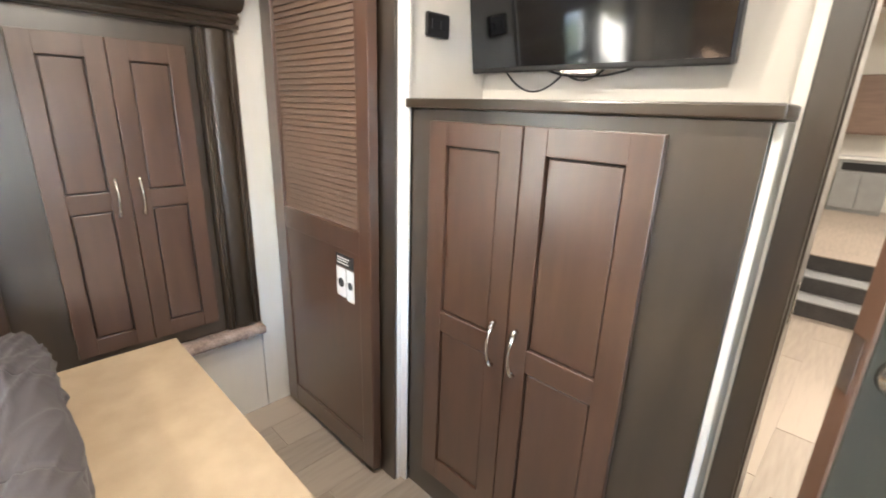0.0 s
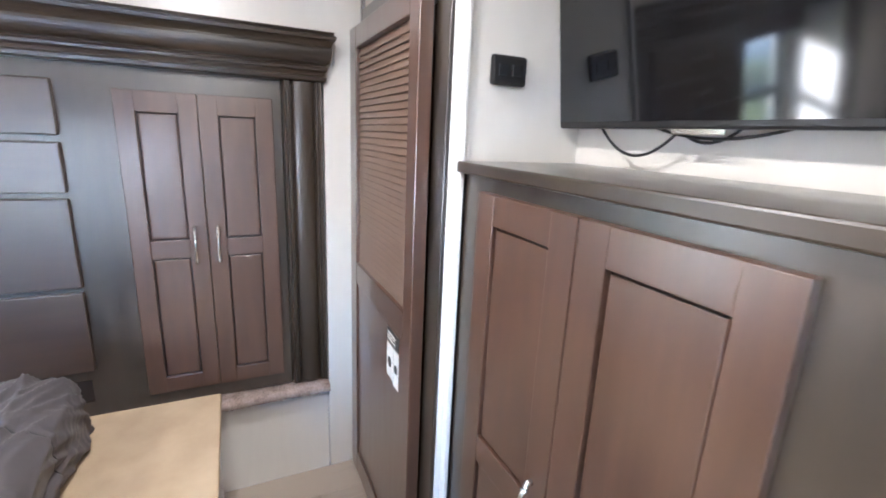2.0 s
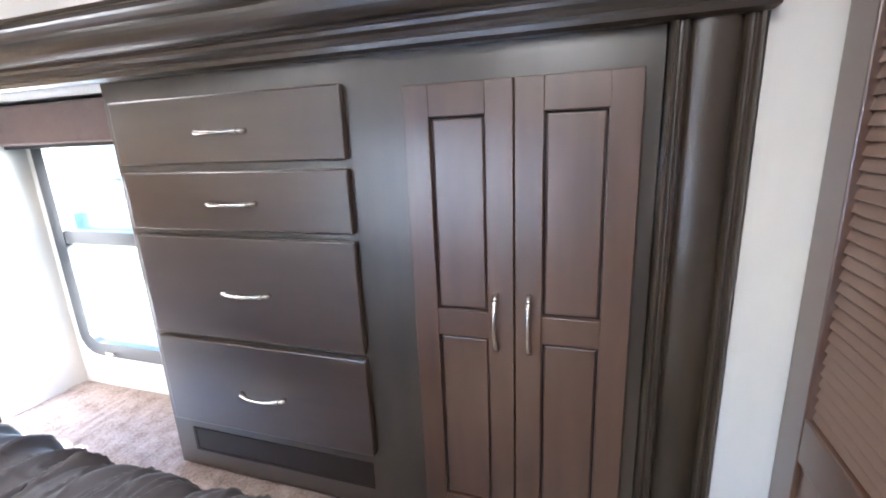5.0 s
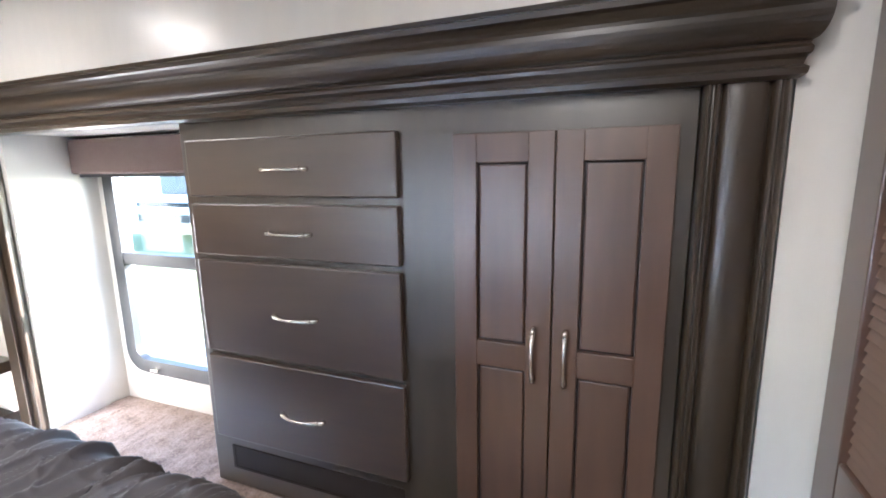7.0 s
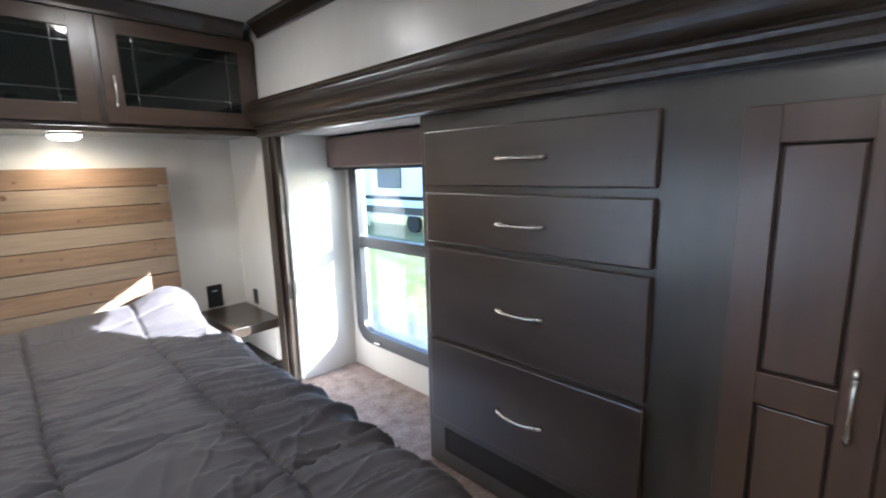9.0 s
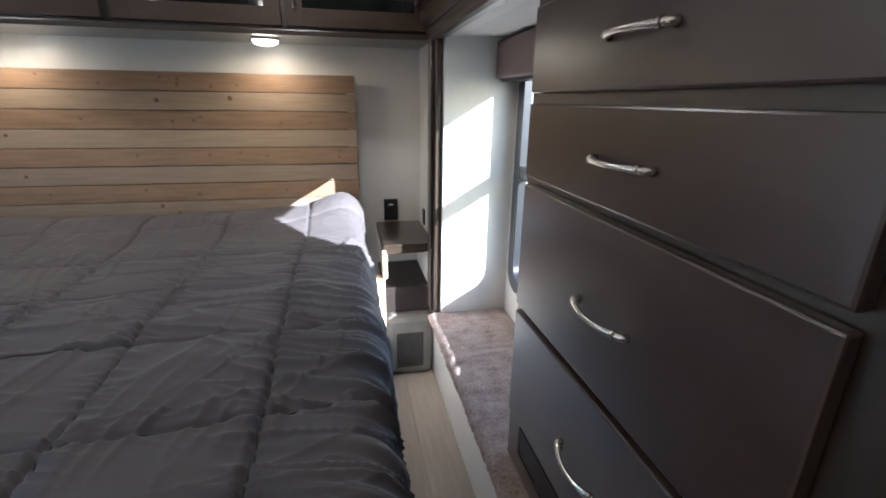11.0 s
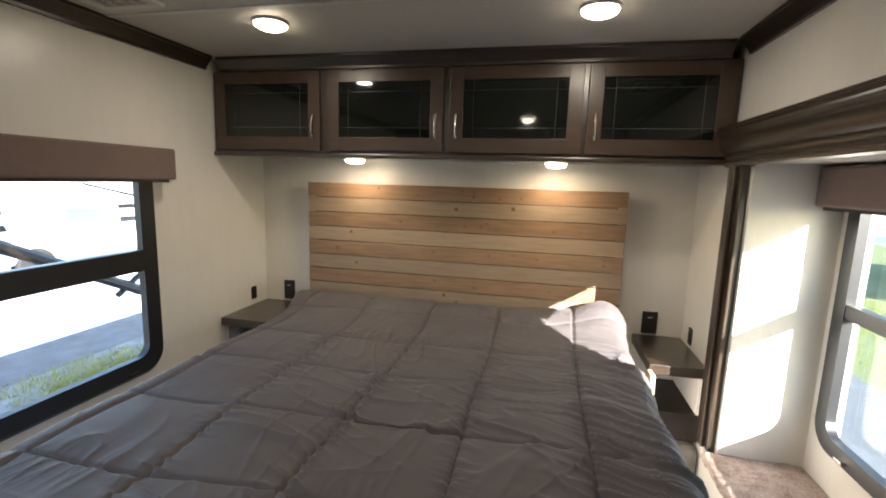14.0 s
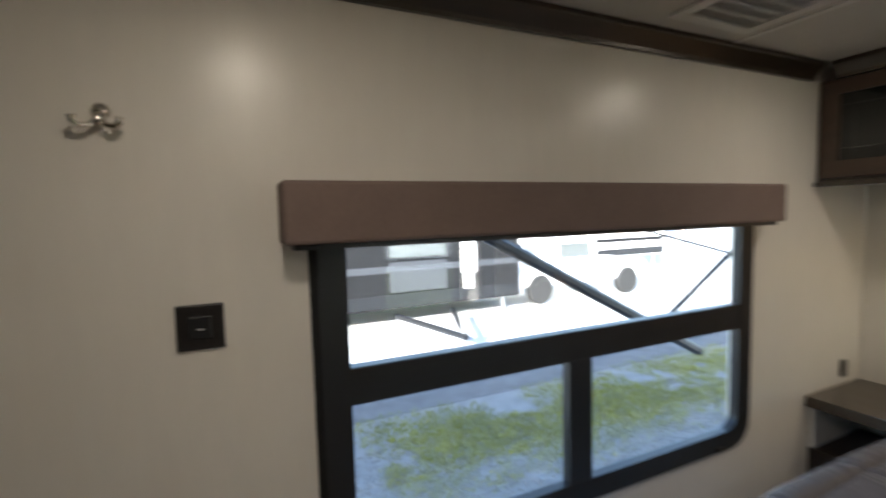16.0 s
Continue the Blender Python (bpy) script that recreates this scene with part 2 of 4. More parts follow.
def pull(u, w, m, length, upright, parent, out=0.026, radius=0.0052):
    """A bowed bar handle with square feet and collars."""
    bm = bmesh.new()

    def at(along, d):
        return (u, d, w + along) if upright else (u + along, d, w)

    half = length / 2
    pts, rr = [], []
    for i in range(17):
        s = -1 + i / 8
        pts.append(at(s * half * 0.80, 0.032 + out * 0.55 * (1 - s * s) ** 0.8))
        rr.append(radius * (0.80 + 0.55 * abs(s) ** 3))
    tube(bm, pts, rr, 10)
    for s in (-1, 1):
        tube(bm, [at(s * half * 0.76, 0.033), at(s * half * 0.84, 0.0325)], [radius * 1.42, radius * 1.42], 12)
        tube(bm, [at(s * half * 0.82, 0.0325), at(s * half * 0.92, 0.031), at(s * half * 1.0, 0.027), at(s * half * 1.0, 0.0175)],
             [radius * 1.05, radius * 1.15, radius * 1.25, radius * 1.3], 8)
    bm.transform(m)
    return part("handle", bm, STEEL, parent, "curved brushed nickel handle", True)


def wall_with_hole(name, axis, a, b, u0, u1, z0, z1, hole, material):
    h0, h1, hz0, hz1 = hole
    rows = []
    for p, q, r, s in ((u0, h0, z0, z1), (h1, u1, z0, z1), (h0, h1, z0, hz0), (h0, h1, hz1, z1)):
        if q - p > 1e-4 and s - r > 1e-4:
            rows.append((a, b, p, q, r, s) if axis == "x" else (p, q, a, b, r, s))
    return tagged(part(name, boxes(rows), material), kind="structure")


def round_ring(bm, plane, depth, outer, inner, r_out, r_in, n=8):
    """A frame with rounded corners in a plane of constant x."""
    def loop(rect, r):
        y0, y1, z0, z1 = rect
        pts = []
        for cy, cz, a0 in ((y1 - r, z1 - r, 0), (y0 + r, z1 - r, 90), (y0 + r, z0 + r, 180), (y1 - r, z0 + r, 270)):
            for k in range(n + 1):
                a = radians(a0 + 90 * k / n)
                pts.append((cy + r * math.cos(a), cz + r * math.sin(a)))
        return pts
    o, i = loop(outer, r_out), loop(inner, r_in)
    mid = [((p[0] * 0.8 + q[0] * 0.2), (p[1] * 0.8 + q[1] * 0.2)) for p, q in zip(o, i)]
    rings = []
    for pts, x in ((o, plane), (mid, plane + depth), (i, plane + depth * 0.75), (i, plane - depth * 1.2), (o, plane - depth * 1.2)):
        rings.append([bm.verts.new((x, p[0], p[1])) for p in pts])
    rings.append(rings[0])
    for q, w in zip(rings, rings[1:]):
        for k in range(len(q)):
            bm.faces.new((q[k], q[(k + 1) % len(q)], w[(k + 1) % len(q)], w[k]))
    return bm


def walls(name, rows, material):
    for k, r in enumerate(rows):
        tagged(part("%s_%d" % (name, k + 1), box(*r), material), kind="structure")


# ---- structure: x from the window wall (0.716) to the slide-out (-1.66), y from the headboard wall (-2.16) to the door wall ----
XL, XR, YH = 0.716, -1.66, -2.16
LWIN = (-1.34, 0.175, 0.60, 1.515)
SWIN = (-1.50, -0.60, 0.57, 1.495)
wall_with_hole("wall_window", "x", XL, XL + 0.06, YH - 0.06, 7.0, -0.1, 2.12, LWIN, WALL)
tagged(part("wall_window_upper", box(XL, XL + 0.06, 3.9, 7.0, 2.12, 2.62), WALL), kind="structure")
tagged(part("wall_headboard", box(XR - 0.06, XL, YH - 0.06, YH, -0.1, 2.06), WALL), kind="structure")
# the wall with the slide-out: side piece, low riser, strip above, end strip
walls("wall_slide", ([(XR - 0.06, XR, YH, -1.60, 0.0, 1.535), (XR - 0.06, XR, -1.60, 0.70, 0.0, 0.39),
                                 (XR - 0.06, XR, YH, 0.86, 1.535, 2.06), (XR - 0.06, XR, 0.705, 0.86, 0.0, 1.535)]), WALL)
wall_with_hole("wall_slide_back", "x", -2.015, -1.955, -1.66, 0.75, 0.36, 1.6, SWIN, WALL)
tagged(part("wall_slide_end", box(-1.955, -1.6605, -1.63, -1.57, 0.40, 1.60), WALL), kind="structure")
tagged(part("wall_slide_far", box(-1.955, -1.721, 0.705, 0.75, 0.40, 1.60), WALL), kind="structure")
tagged(part("slide_floor", box(-2.015, -1.7205, -1.63, 0.75, 0.33, 0.399), WHITE), kind="structure")
tagged(part("slide_ceiling", box(-1.955, -1.7205, -1.57, 0.705, 1.537, 1.60), CEIL), kind="structure")
tagged(part("ceiling", box(XR - 0.06, XL, YH - 0.06, 1.30, CEILING, CEILING + 0.08), CEIL), kind="structure")
tagged(part("ceiling_seam_trim", box(XR + 0.05, XL - 0.05, -1.187, -1.163, CEILING - 0.004, CEILING), WHITE, label=""), kind="structure")
# door wall: louver door bay, alcove for the television, doorway
walls("wall_louver_bay", ([(-1.66, -1.635, 0.845, 0.93, 0, 2.005), (-1.635, -0.935, 0.845, 0.93, 1.715, 2.005)]), WALL)
# near-black lining added so the gap beside the louver door looks shaded
tagged(part("closet_interior", boxes([(-1.66, -0.95, 0.93, 0.96, 0, 2.005), (-0.972, -0.9455, 0.8455, 0.9295, 0, 1.714)]), GLAZE_SHADE), kind="structure")
walls("wall_alcove", ([(-0.995, -0.945, 0.96, 1.19, 0, 2.005), (-0.945, -0.92, 0.875, 1.19, 1.30, 2.005), (-0.945, -0.03, 1.19, 1.25, 0, 2.005),
                                  (-0.066, -0.03, 1.00, 1.19, 0, 2.005)]), WALL)
tagged(part("corner_trim", boxes([(-0.945, -0.912, 0.862, 0.874, 0, 2.005), (-0.945, -0.9335, 0.845, 0.862, 0, 2.005)], 0.003), WHITE), kind="structure")
tagged(part("corner_trim_doorway", box(-0.066, -0.050, 0.884, 0.965, 0, 1.294, 0.003), WHITE), kind="structure")
walls("wall_doorway", ([(-0.066, 0.0, 0.975, 1.06, 0, 2.005), (0.63, XL, 0.975, 1.06, 0, 2.005), (0.0, 0.63, 0.975, 1.06, 1.93, 2.005)]), WALL)
tagged(part("door_casing", boxes([(-0.043, 0.004, 0.955, 0.975, 0, 1.98), (-0.004, 0.008, 0.975, 1.08, 0, 1.93), (-0.04, 0.002, 1.0605, 1.075, 0, 1.98),
                                  (0.626, 0.69, 0.955, 0.975, 0, 1.98), (0.622, 0.630, 0.975, 1.08, 0, 1.93), (0.004, 0.626, 0.955, 0.975, 1.92, 1.98)], 0.003), WOOD_V), kind="structure")
part("strike_plate", box(0.008, 0.0105, 1.005, 1.035, 0.93, 1.01, 0.001), STEEL)
tagged(bpy.data.objects["strike_plate"], "small nickel strike plate on the door jamb", "strike plate")
# crown moulding under the ceiling
def crown(name, x0, y0, x1, y1, inward):
    prof = [(0.0, -0.062), (0.012, -0.062), (0.014, -0.050), (0.030, -0.030), (0.042, -0.014), (0.048, -0.012), (0.048, 0.0), (0.0, 0.0)]
    bm = bmesh.new()
    ends = []
    for x, y in ((x0, y0), (x1, y1)):
        ends.append([bm.verts.new((x + inward[0] * d, y + inward[1] * d, CEILING - 0.001 + h)) for d, h in prof])
    for k in range(len(prof)):
        bm.faces.new((ends[0][k], ends[0][(k + 1) % len(prof)], ends[1][(k + 1) % len(prof)], ends[1][k]))
    bm.faces.new(ends[0])
    bm.faces.new(ends[1])
    return tagged(part(name, bm, WOOD_Y), kind="structure")


crown("crown_window_wall", XL - 0.001, -1.71, XL - 0.001, 0.97, (-1, 0))
crown("crown_slide_wall", XR + 0.001, -1.71, XR + 0.001, 0.84, (1, 0))

# hall, steps and the raised room beyond the doorway
tagged(part("hall_wall_dark", box(-0.13, -0.075, 1.2505, 1.72, 0, 2.3), WOOD_V), kind="structure")
walls("hall_wall", ([(-0.30, -0.085, 1.72, 2.45, 0, 2.3), (-0.9, -0.16, 2.45, 2.5, 0, 2.3), (-0.9, -0.85, 2.5, 7.0, 0, 2.6)]), WALL)
tagged(part("hall_ceiling", boxes([(-0.9, XL, 1.30, 4.0, 2.06, 2.12), (-0.9, XL, 4.0, 7.0, 2.4, 2.46), (-0.9, XL, 3.95, 4.0, 2.12, 2.46)]), CEIL), kind="structure")
tagged(part("wall_far", box(-0.9, XL, 6.9, 7.0, 0, 2.6), WALL), kind="structure")
tagged(part("ceiling_beam", boxes([(-0.85, XL, 4.6, 4.75, 2.26, 2.399), (-0.85, XL, 5.6, 5.75, 2.26, 2.399)], 0.004), LOUVER), kind="structure")
tagged(part("upper_floor", box(-0.85, XL, 4.42, 6.9, 0.28, 0.36), FLOOR), kind="structure")


# ---- windows ----
def window(name, plane, side, rect, label, rail, mullion, bar, glass):
    """A rounded black window set in a wall; side: +1 when the room lies towards +x."""
    y0, y1, z0, z1 = rect
    w = thing(name, (plane, (y0 + y1) / 2, z0), label, "window", kind="structure")
    bm = round_ring(bmesh.new(), plane, 0.016 * side, (y0 - 0.03, y1 + 0.03, z0 - 0.03, z1 + 0.02), (y0 + bar, y1 - bar, z0 + bar, z1 - bar * 0.6), 0.10, 0.055)
    part("window_frame", bm, BLACKFRAME, w, smooth=False)
    part("rail", box(*sorted((plane - 0.03 * side, plane + 0.010 * side)), y0 + bar * 0.5, y1 - bar * 0.5, rail[0], rail[1], 0.004), BLACKFRAME, w)
    if mullion:
        part("mullion", box(*sorted((plane - 0.03 * side, plane + 0.008 * side)), mullion[0], mullion[1], z0 + bar * 0.5, rail[0] + 0.004, 0.004), BLACKFRAME, w)
    for a, b in ((z0 + 0.01, rail[0]), (rail[1], z1 - 0.01)):
        p = part("pane", box(*sorted((plane - 0.034 * side, plane - 0.030 * side)), y0 + 0.01, y1 - 0.01, a, b), glass, w)
        p.visible_shadow = False
    part("latch", box(*sorted((plane + 0.012 * side, plane + 0.03 * side)), y0 + 0.13, y0 + 0.17, z0 - 0.005, z0 + 0.006, 0.002), STEEL if side > 0 else BLACK, w)
    return w


window("window_1", XL, -1, LWIN, "black framed rounded window with a sliding lower half", (1.025, 1.115), (-0.605, -0.52), 0.052, GLASS)
window("window_2", -1.955, 1, SWIN, "black framed rounded window in the slide-out", (1.02, 1.07), None, 0.036, TINTED)


def valance(x0, x1, y0, y1, z0, z1, bottom, label):
    v = thing("window_valance", ((x0 + x1) / 2, (y0 + y1) / 2, z0), label, "valance")
    part("cover", box(x0, x1, y0, y1, z0, z1, 0.008), VALANCE, v)
    part("bottom_bar", box(*bottom, z0 - 0.012, z0 + 0.001), BLACK, v)


valance(0.622, XL - 0.001, -1.405, 0.262, 1.412, 1.542, (0.64, XL - 0.02, -1.38, 0.24), "taupe fabric valance box over the window")
valance(-1.954, -1.86, -1.568, -0.735, 1.392, 1.524, (-1.945, -1.88, -1.55, -0.745), "taupe fabric valance box in the slide-out")

# ---- slide-out cabinet with drawers and wardrobe ----
cab = thing("wardrobe", (-1.80, 0, 0.42), "dark walnut slide-out cabinet with drawers and two doors", "wardrobe")
part("body", box(-1.935, -1.664, -0.717, 0.567, 0.42, 1.536, 0.002), WOOD_V, cab)
MX = facing("+x", -1.664)
for low, high in ((1.326, 1.478), (1.163, 1.307), (0.873, 1.147), (0.592, 0.858)):
    d = part("drawer", box(-1.664, -1.645, -0.683, -0.033, low, high, 0.004), DRAWER, cab)
    pull(-0.348, {1.326: 1.396, 1.163: 1.232, 0.873: 1.005, 0.592: 0.715}[low], MX, 0.135, False, d)
for u0, u1, hu in ((0.103, 0.3185, 0.283), (0.3215, 0.537, 0.350)):
    d = panel_door(u0, u1, 0.475, 1.463, [(0.53, 0.948), (1.008, 1.402)], MX, DOOR_V, cab, 0.053)
    pull(hu, 0.990, MX, 0.118, True, d)
part("toe_grille", boxes([(-1.6642, -1.661, -0.645, -0.05, 0.478, 0.484), (-1.6642, -1.661, -0.645, -0.05, 0.55, 0.556), (-1.6642, -1.661, -0.645, -0.635, 0.478, 0.556)]), GLAZE_SHADE, cab)
# flat near-black sheet that paints the shade inside the toe opening
part("toe_opening", box(-1.6645, -1.6625, -0.635, -0.05, 0.485, 0.55), GLAZE_SHADE, cab)
# fluted pilaster
bm = bmesh.new()
prof = []
for i in range(0, 41):
    s = i / 40
    y = 0.569 + s * 0.131
    d = 0.010
    for c, w, h in ((0.06, 0.05, 0.016), (0.16, 0.05, 0.014), (0.84, 0.05, 0.014), (0.94, 0.05, 0.016)):
        q = (s - c) / w
        if abs(q) < 1:
            d += h * math.sqrt(1 - q * q)
    if 0.24 < s < 0.76:
        d += 0.013 * math.sqrt(max(0, 1 - ((s - 0.5) / 0.26) ** 2))
    prof.append((y, d))
lo = [bm.verts.new((-1.664 + d, y, 0.425)) for y, d in prof]
hi = [bm.verts.new((-1.664 + d, y, 1.536)) for y, d in prof]
for k in range(40):
    bm.faces.new((lo[k], lo[k + 1], hi[k + 1], hi[k]))
bk = [bm.verts.new((-1.70, y, z)) for y in (prof[0][0], prof[-1][0]) for z in (0.425, 1.536)]
bm.faces.new([bk[0]] + lo + [bk[2]])
bm.faces.new([bk[1]] + hi + [bk[3]])
bm.faces.new((bk[0], bk[1], hi[0], lo[0]))
bm.faces.new((bk[2], bk[3], hi[-1], lo[-1]))
part("pilaster", bm, WOOD_M, cab)


# cornice across the slide-out
def cornice(y0, y1):
    prof = [(0.0, 1.526), (0.022, 1.526), (0.034, 1.531), (0.036, 1.541), (0.026, 1.547), (0.030, 1.556), (0.038, 1.562), (0.040, 1.570), (0.034, 1.576)]
    for k in range(9):
        a = k / 8
        prof.append((0.036 + 0.028 * math.sin(a * math.pi / 2), 1.580 + 0.046 * (1 - math.cos(a * math.pi / 2))))
    prof += [(0.060, 1.634), (0.064, 1.640), (0.072, 1.648), (0.080, 1.652), (0.082, 1.662), (0.070, 1.668), (0.074, 1.676), (0.0, 1.676)]
    bm = bmesh.new()
    ends = [[bm.verts.new((XR + 0.001 + d, y + (d * 0.55 if y > 0 else 0), z)) for d, z in prof] for y in (y0, y1)]
    n = len(prof)
    for k in range(n):
        bm.faces.new((ends[0][k], ends[0][(k + 1) % n], ends[1][(k + 1) % n], ends[1][k]))
    bm.faces.new(ends[0])
    bm.faces.new(ends[1])
    return bm


tagged(part("cornice", cornice(-1.752, 0.690), WOOD_Y), "moulded dark walnut cornice over the slide-out opening", "cornice")
tagged(part("slide_lip_board", box(-1.70, -1.6615, -1.5695, -0.72, 1.5365, 1.60), WHITE), kind="structure")
tagged(part("slide_opening_casing", boxes([(XR + 0.001, XR + 0.028, -1.725, -1.59, 0.40, 1.526), (XR + 0.028, XR + 0.042, -1.685, -1.625, 0.40, 1.526)], 0.004), WOOD_M), kind="structure")
# carpet in the slide-out, rolled over its edge
bm = bmesh.new()
ny, rows = 260, []
prof = [(-1.954, 0.408), (-1.90, 0.412), (-1.85, 0.412), (-1.80, 0.412), (-1.75, 0.412), (-1.70, 0.413), (-1.66, 0.413), (-1.63, 0.414), (-1.612, 0.411), (-1.602, 0.400), (-1.604, 0.386), (-1.618, 0.378), (-1.655, 0.378)]
for i in range(ny + 1):
    y = -1.568 + i * (0.700 + 1.568) / ny
    rows.append([bm.verts.new((x + (random.uniform(-1, 1) * 0.004 if 0 < k < 12 else 0), y, z + (random.uniform(-1, 1) * 0.004 if k > 0 else 0))) for k, (x, z) in enumerate(prof)])
for q, w in zip(rows, rows[1:]):
    for k in range(len(prof) - 1):
        bm.faces.new((q[k], q[k + 1], w[k + 1], w[k]))
tagged(part("carpet", bm, CARPET, smooth=True), "speckled tan carpet on the slide-out floor", "carpet")

# ---- louver door ----
ld = thing("louver_door", (-1.63, 0.80, 0.02), "brown closet door with louvers above a flat panel", "door")
bm = boxes([(-1.630, -1.552, 0.79, 0.825, 0.03, 1.70), (-1.062, -1.000, 0.79, 0.825, 0.03, 1.70), (-1.553, -1.061, 0.7905, 0.8245, 1.635, 1.70),
            (-1.553, -1.061, 0.7905, 0.8245, 0.835, 0.915), (-1.553, -1.061, 0.7905, 0.8245, 0.03, 0.12)], 0.003)
part("frame", bm, DOOR_V, ld)
part("lower_panel", box(-1.556, -1.058, 0.797, 0.817, 0.115, 0.84), DOOR_V, ld)
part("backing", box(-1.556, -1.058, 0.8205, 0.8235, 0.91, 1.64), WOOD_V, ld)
slat = bmesh.new()
bx(slat, -1.553, -1.061, -0.002, 0.002, -0.0155, 0.0155, 0.001)
bmesh.ops.rotate(slat, verts=slat.verts, cent=(0, 0, 0), matrix=Matrix.Rotation(radians(-17), 3, "X"))
slat_mesh = bpy.data.meshes.new("slat")
bmesh.ops.translate(slat, verts=slat.verts, vec=(1.63, 0, 0))
slat.to_mesh(slat_mesh)
slat.free()
slat_mesh.materials.append(LOUVER)
for k in range(37):
    o = new("slat", slat_mesh)
    o.parent = ld
    o.location = (0, 0.006, 0.93 + k * 0.0192 - 0.02)
tagged(part("louver_casing", boxes([(-1.012, -0.936, 0.834, 0.845, 0, 2.0), (-1.66, -1.634, 0.834, 0.845, 0, 2.0), (-1.634, -0.982, 0.834, 0.845, 1.715, 1.77)], 0.003), WOOD_V), kind="structure")
st = thing("warning_sticker", (-1.16, 0.7965, 0.65), "white sticker with black pictures on the door panel", "sticker")
part("sheet", box(-1.205, -1.150, 0.7955, 0.7968, 0.66, 0.765), PAPER, st)
part("sheet", box(-1.145, -1.102, 0.7955, 0.7968, 0.652, 0.765), PAPER, st)
part("heading", box(-1.205, -1.102, 0.7955, 0.7968, 0.772, 0.815), BLACKINK, st)
part("printed_line", boxes([(-1.198, -1.125, 0.795, 0.7954, 0.800, 0.804), (-1.198, -1.135, 0.795, 0.7954, 0.791, 0.795), (-1.198, -1.13, 0.795, 0.7954, 0.781, 0.785)]), PAPER, st)
part("picture", lathe(bmesh.new(), (-1.178, 0.795, 0.71), [(0.0, 0.0), (0.017, 0.0), (0.017, 0.0004), (0.0, 0.0004)], "y", 20), BLACKINK, st)
part("picture", lathe(bmesh.new(), (-1.124, 0.795, 0.71), [(0.0, 0.0), (0.014, 0.0), (0.014, 0.0004), (0.0, 0.0004)], "y", 20), BLACKINK, st)

# ---- television cabinet ----
tc = thing("tall_cabinet", (-0.49, 1.03, 0), "tall brown two-door cabinet under the television", "cabinet")
part("body", box(-0.914, -0.067, 0.88, 1.188, 0.0, 1.294, 0.002), WOOD_V, tc)
part("top", box(-0.918, -0.050, 0.855, 1.188, 1.295, 1.320, 0.004), WOOD_X, tc, "dark walnut top board")
MY = facing("-y", 0.88)
for u0, u1, hu in ((-0.822, -0.5225, -0.562), (-0.5195, -0.218, -0.492)):
    d = panel_door(u0, u1, 0.12, 1.264, [(0.195, 0.664), (0.728, 1.203)], MY, DOOR_V, tc, 0.062)
    pull(hu, 0.705, MY, 0.125, True, d)
# wall plate with socket
pl = thing("wall_plate", (-0.92, 0.97, 1.49), "black socket plate on the alcove side wall", "socket")
part("plate", box(-0.920, -0.906, 0.924, 1.014, 1.485, 1.548, 0.0065), BLACK, pl)
part("socket", boxes([(-0.9065, -0.903, 0.94, 0.962, 1.505, 1.528), (-0.9065, -0.903, 0.975, 0.998, 1.505, 1.528)], 0.001), BLACKFRAME, pl)

# ---- television ----
tv = thing("television", (-0.555, 1.15, 1.40), "black flat television tilted down on the alcove wall", "television")


def tilted(bm):
    bm.transform(Matrix.Translation((0, 1.135, 1.40)) @ Matrix.Rotation(radians(8), 4, "X") @ Matrix.Translation((0, -1.135, -1.40)))
    return bm


part("case", tilted(box(-0.913, -0.200, 1.125, 1.160, 1.402, 1.822, 0.006)), BLACK, tv)
part("screen", tilted(box(-0.905, -0.208, 1.1225, 1.1255, 1.418, 1.814)), SCREEN, tv)
part("logo_bar", tilted(box(-0.60, -0.50, 1.1215, 1.125, 1.394, 1.404, 0.001)), STEEL, tv)
part("mount", box(-0.65, -0.45, 1.135, 1.189, 1.50, 1.64), BLACK, tv)
for k, (a, b, sag) in enumerate(((-0.80, -0.60, 0.055), (-0.66, -0.42, 0.018), (-0.62, -0.50, 0.025))):
    pts = [(a + (b - a) * i / 14, 1.150 + 0.008 * k, 1.405 - 4 * sag * (i / 14) * (1 - i / 14)) for i in range(15)]
    tagged(part("cable", tube(bmesh.new(), pts, 0.003, 8), BLACK, smooth=True), "black cable hanging below the television", "cable", "television cables")

# ---- bedroom door ----
hinge, angle = Vector((0.624, 0.95, 0)), 28.3
bd = thing("bedroom_door", hinge, "half-open dark bedroom door with nickel lever handles", "door")
turn = Matrix.Translation(hinge) @ Matrix.Rotation(radians(angle), 4, "Z")


def turned(bm):
    bm.transform(turn)
    return bm


part("leaf", turned(box(-0.601, -0.004, -0.034, 0.0, 0.012, 1.905, 0.002)), DOORSHADED, bd)
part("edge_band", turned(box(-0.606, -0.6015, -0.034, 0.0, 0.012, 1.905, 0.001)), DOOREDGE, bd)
for s, base in ((-1, -0.0345), (1, 0.0005)):
    h = part("lever_handle", turned(tube(lathe(bmesh.new(), (-0.568, base, 1.035), [(0.0, 0.0), (0.026, 0.0), (0.025, s * 0.008), (0.016, s * 0.016), (0.013, s * 0.04), (0.0, s * 0.04)], "y", 24),
                                         [(-0.568, base + s * 0.045, 1.035), (-0.525, base + s * 0.048, 1.035), (-0.465, base + s * 0.046, 1.033), (-0.435, base + s * 0.044, 1.031)], [0.013, 0.012, 0.011, 0.009], 12)), STEEL, bd, "brushed nickel lever handle", True)
part("latch_plate", turned(box(-0.6085, -0.6065, -0.028, -0.006, 1.0, 1.07)), STEEL, bd)

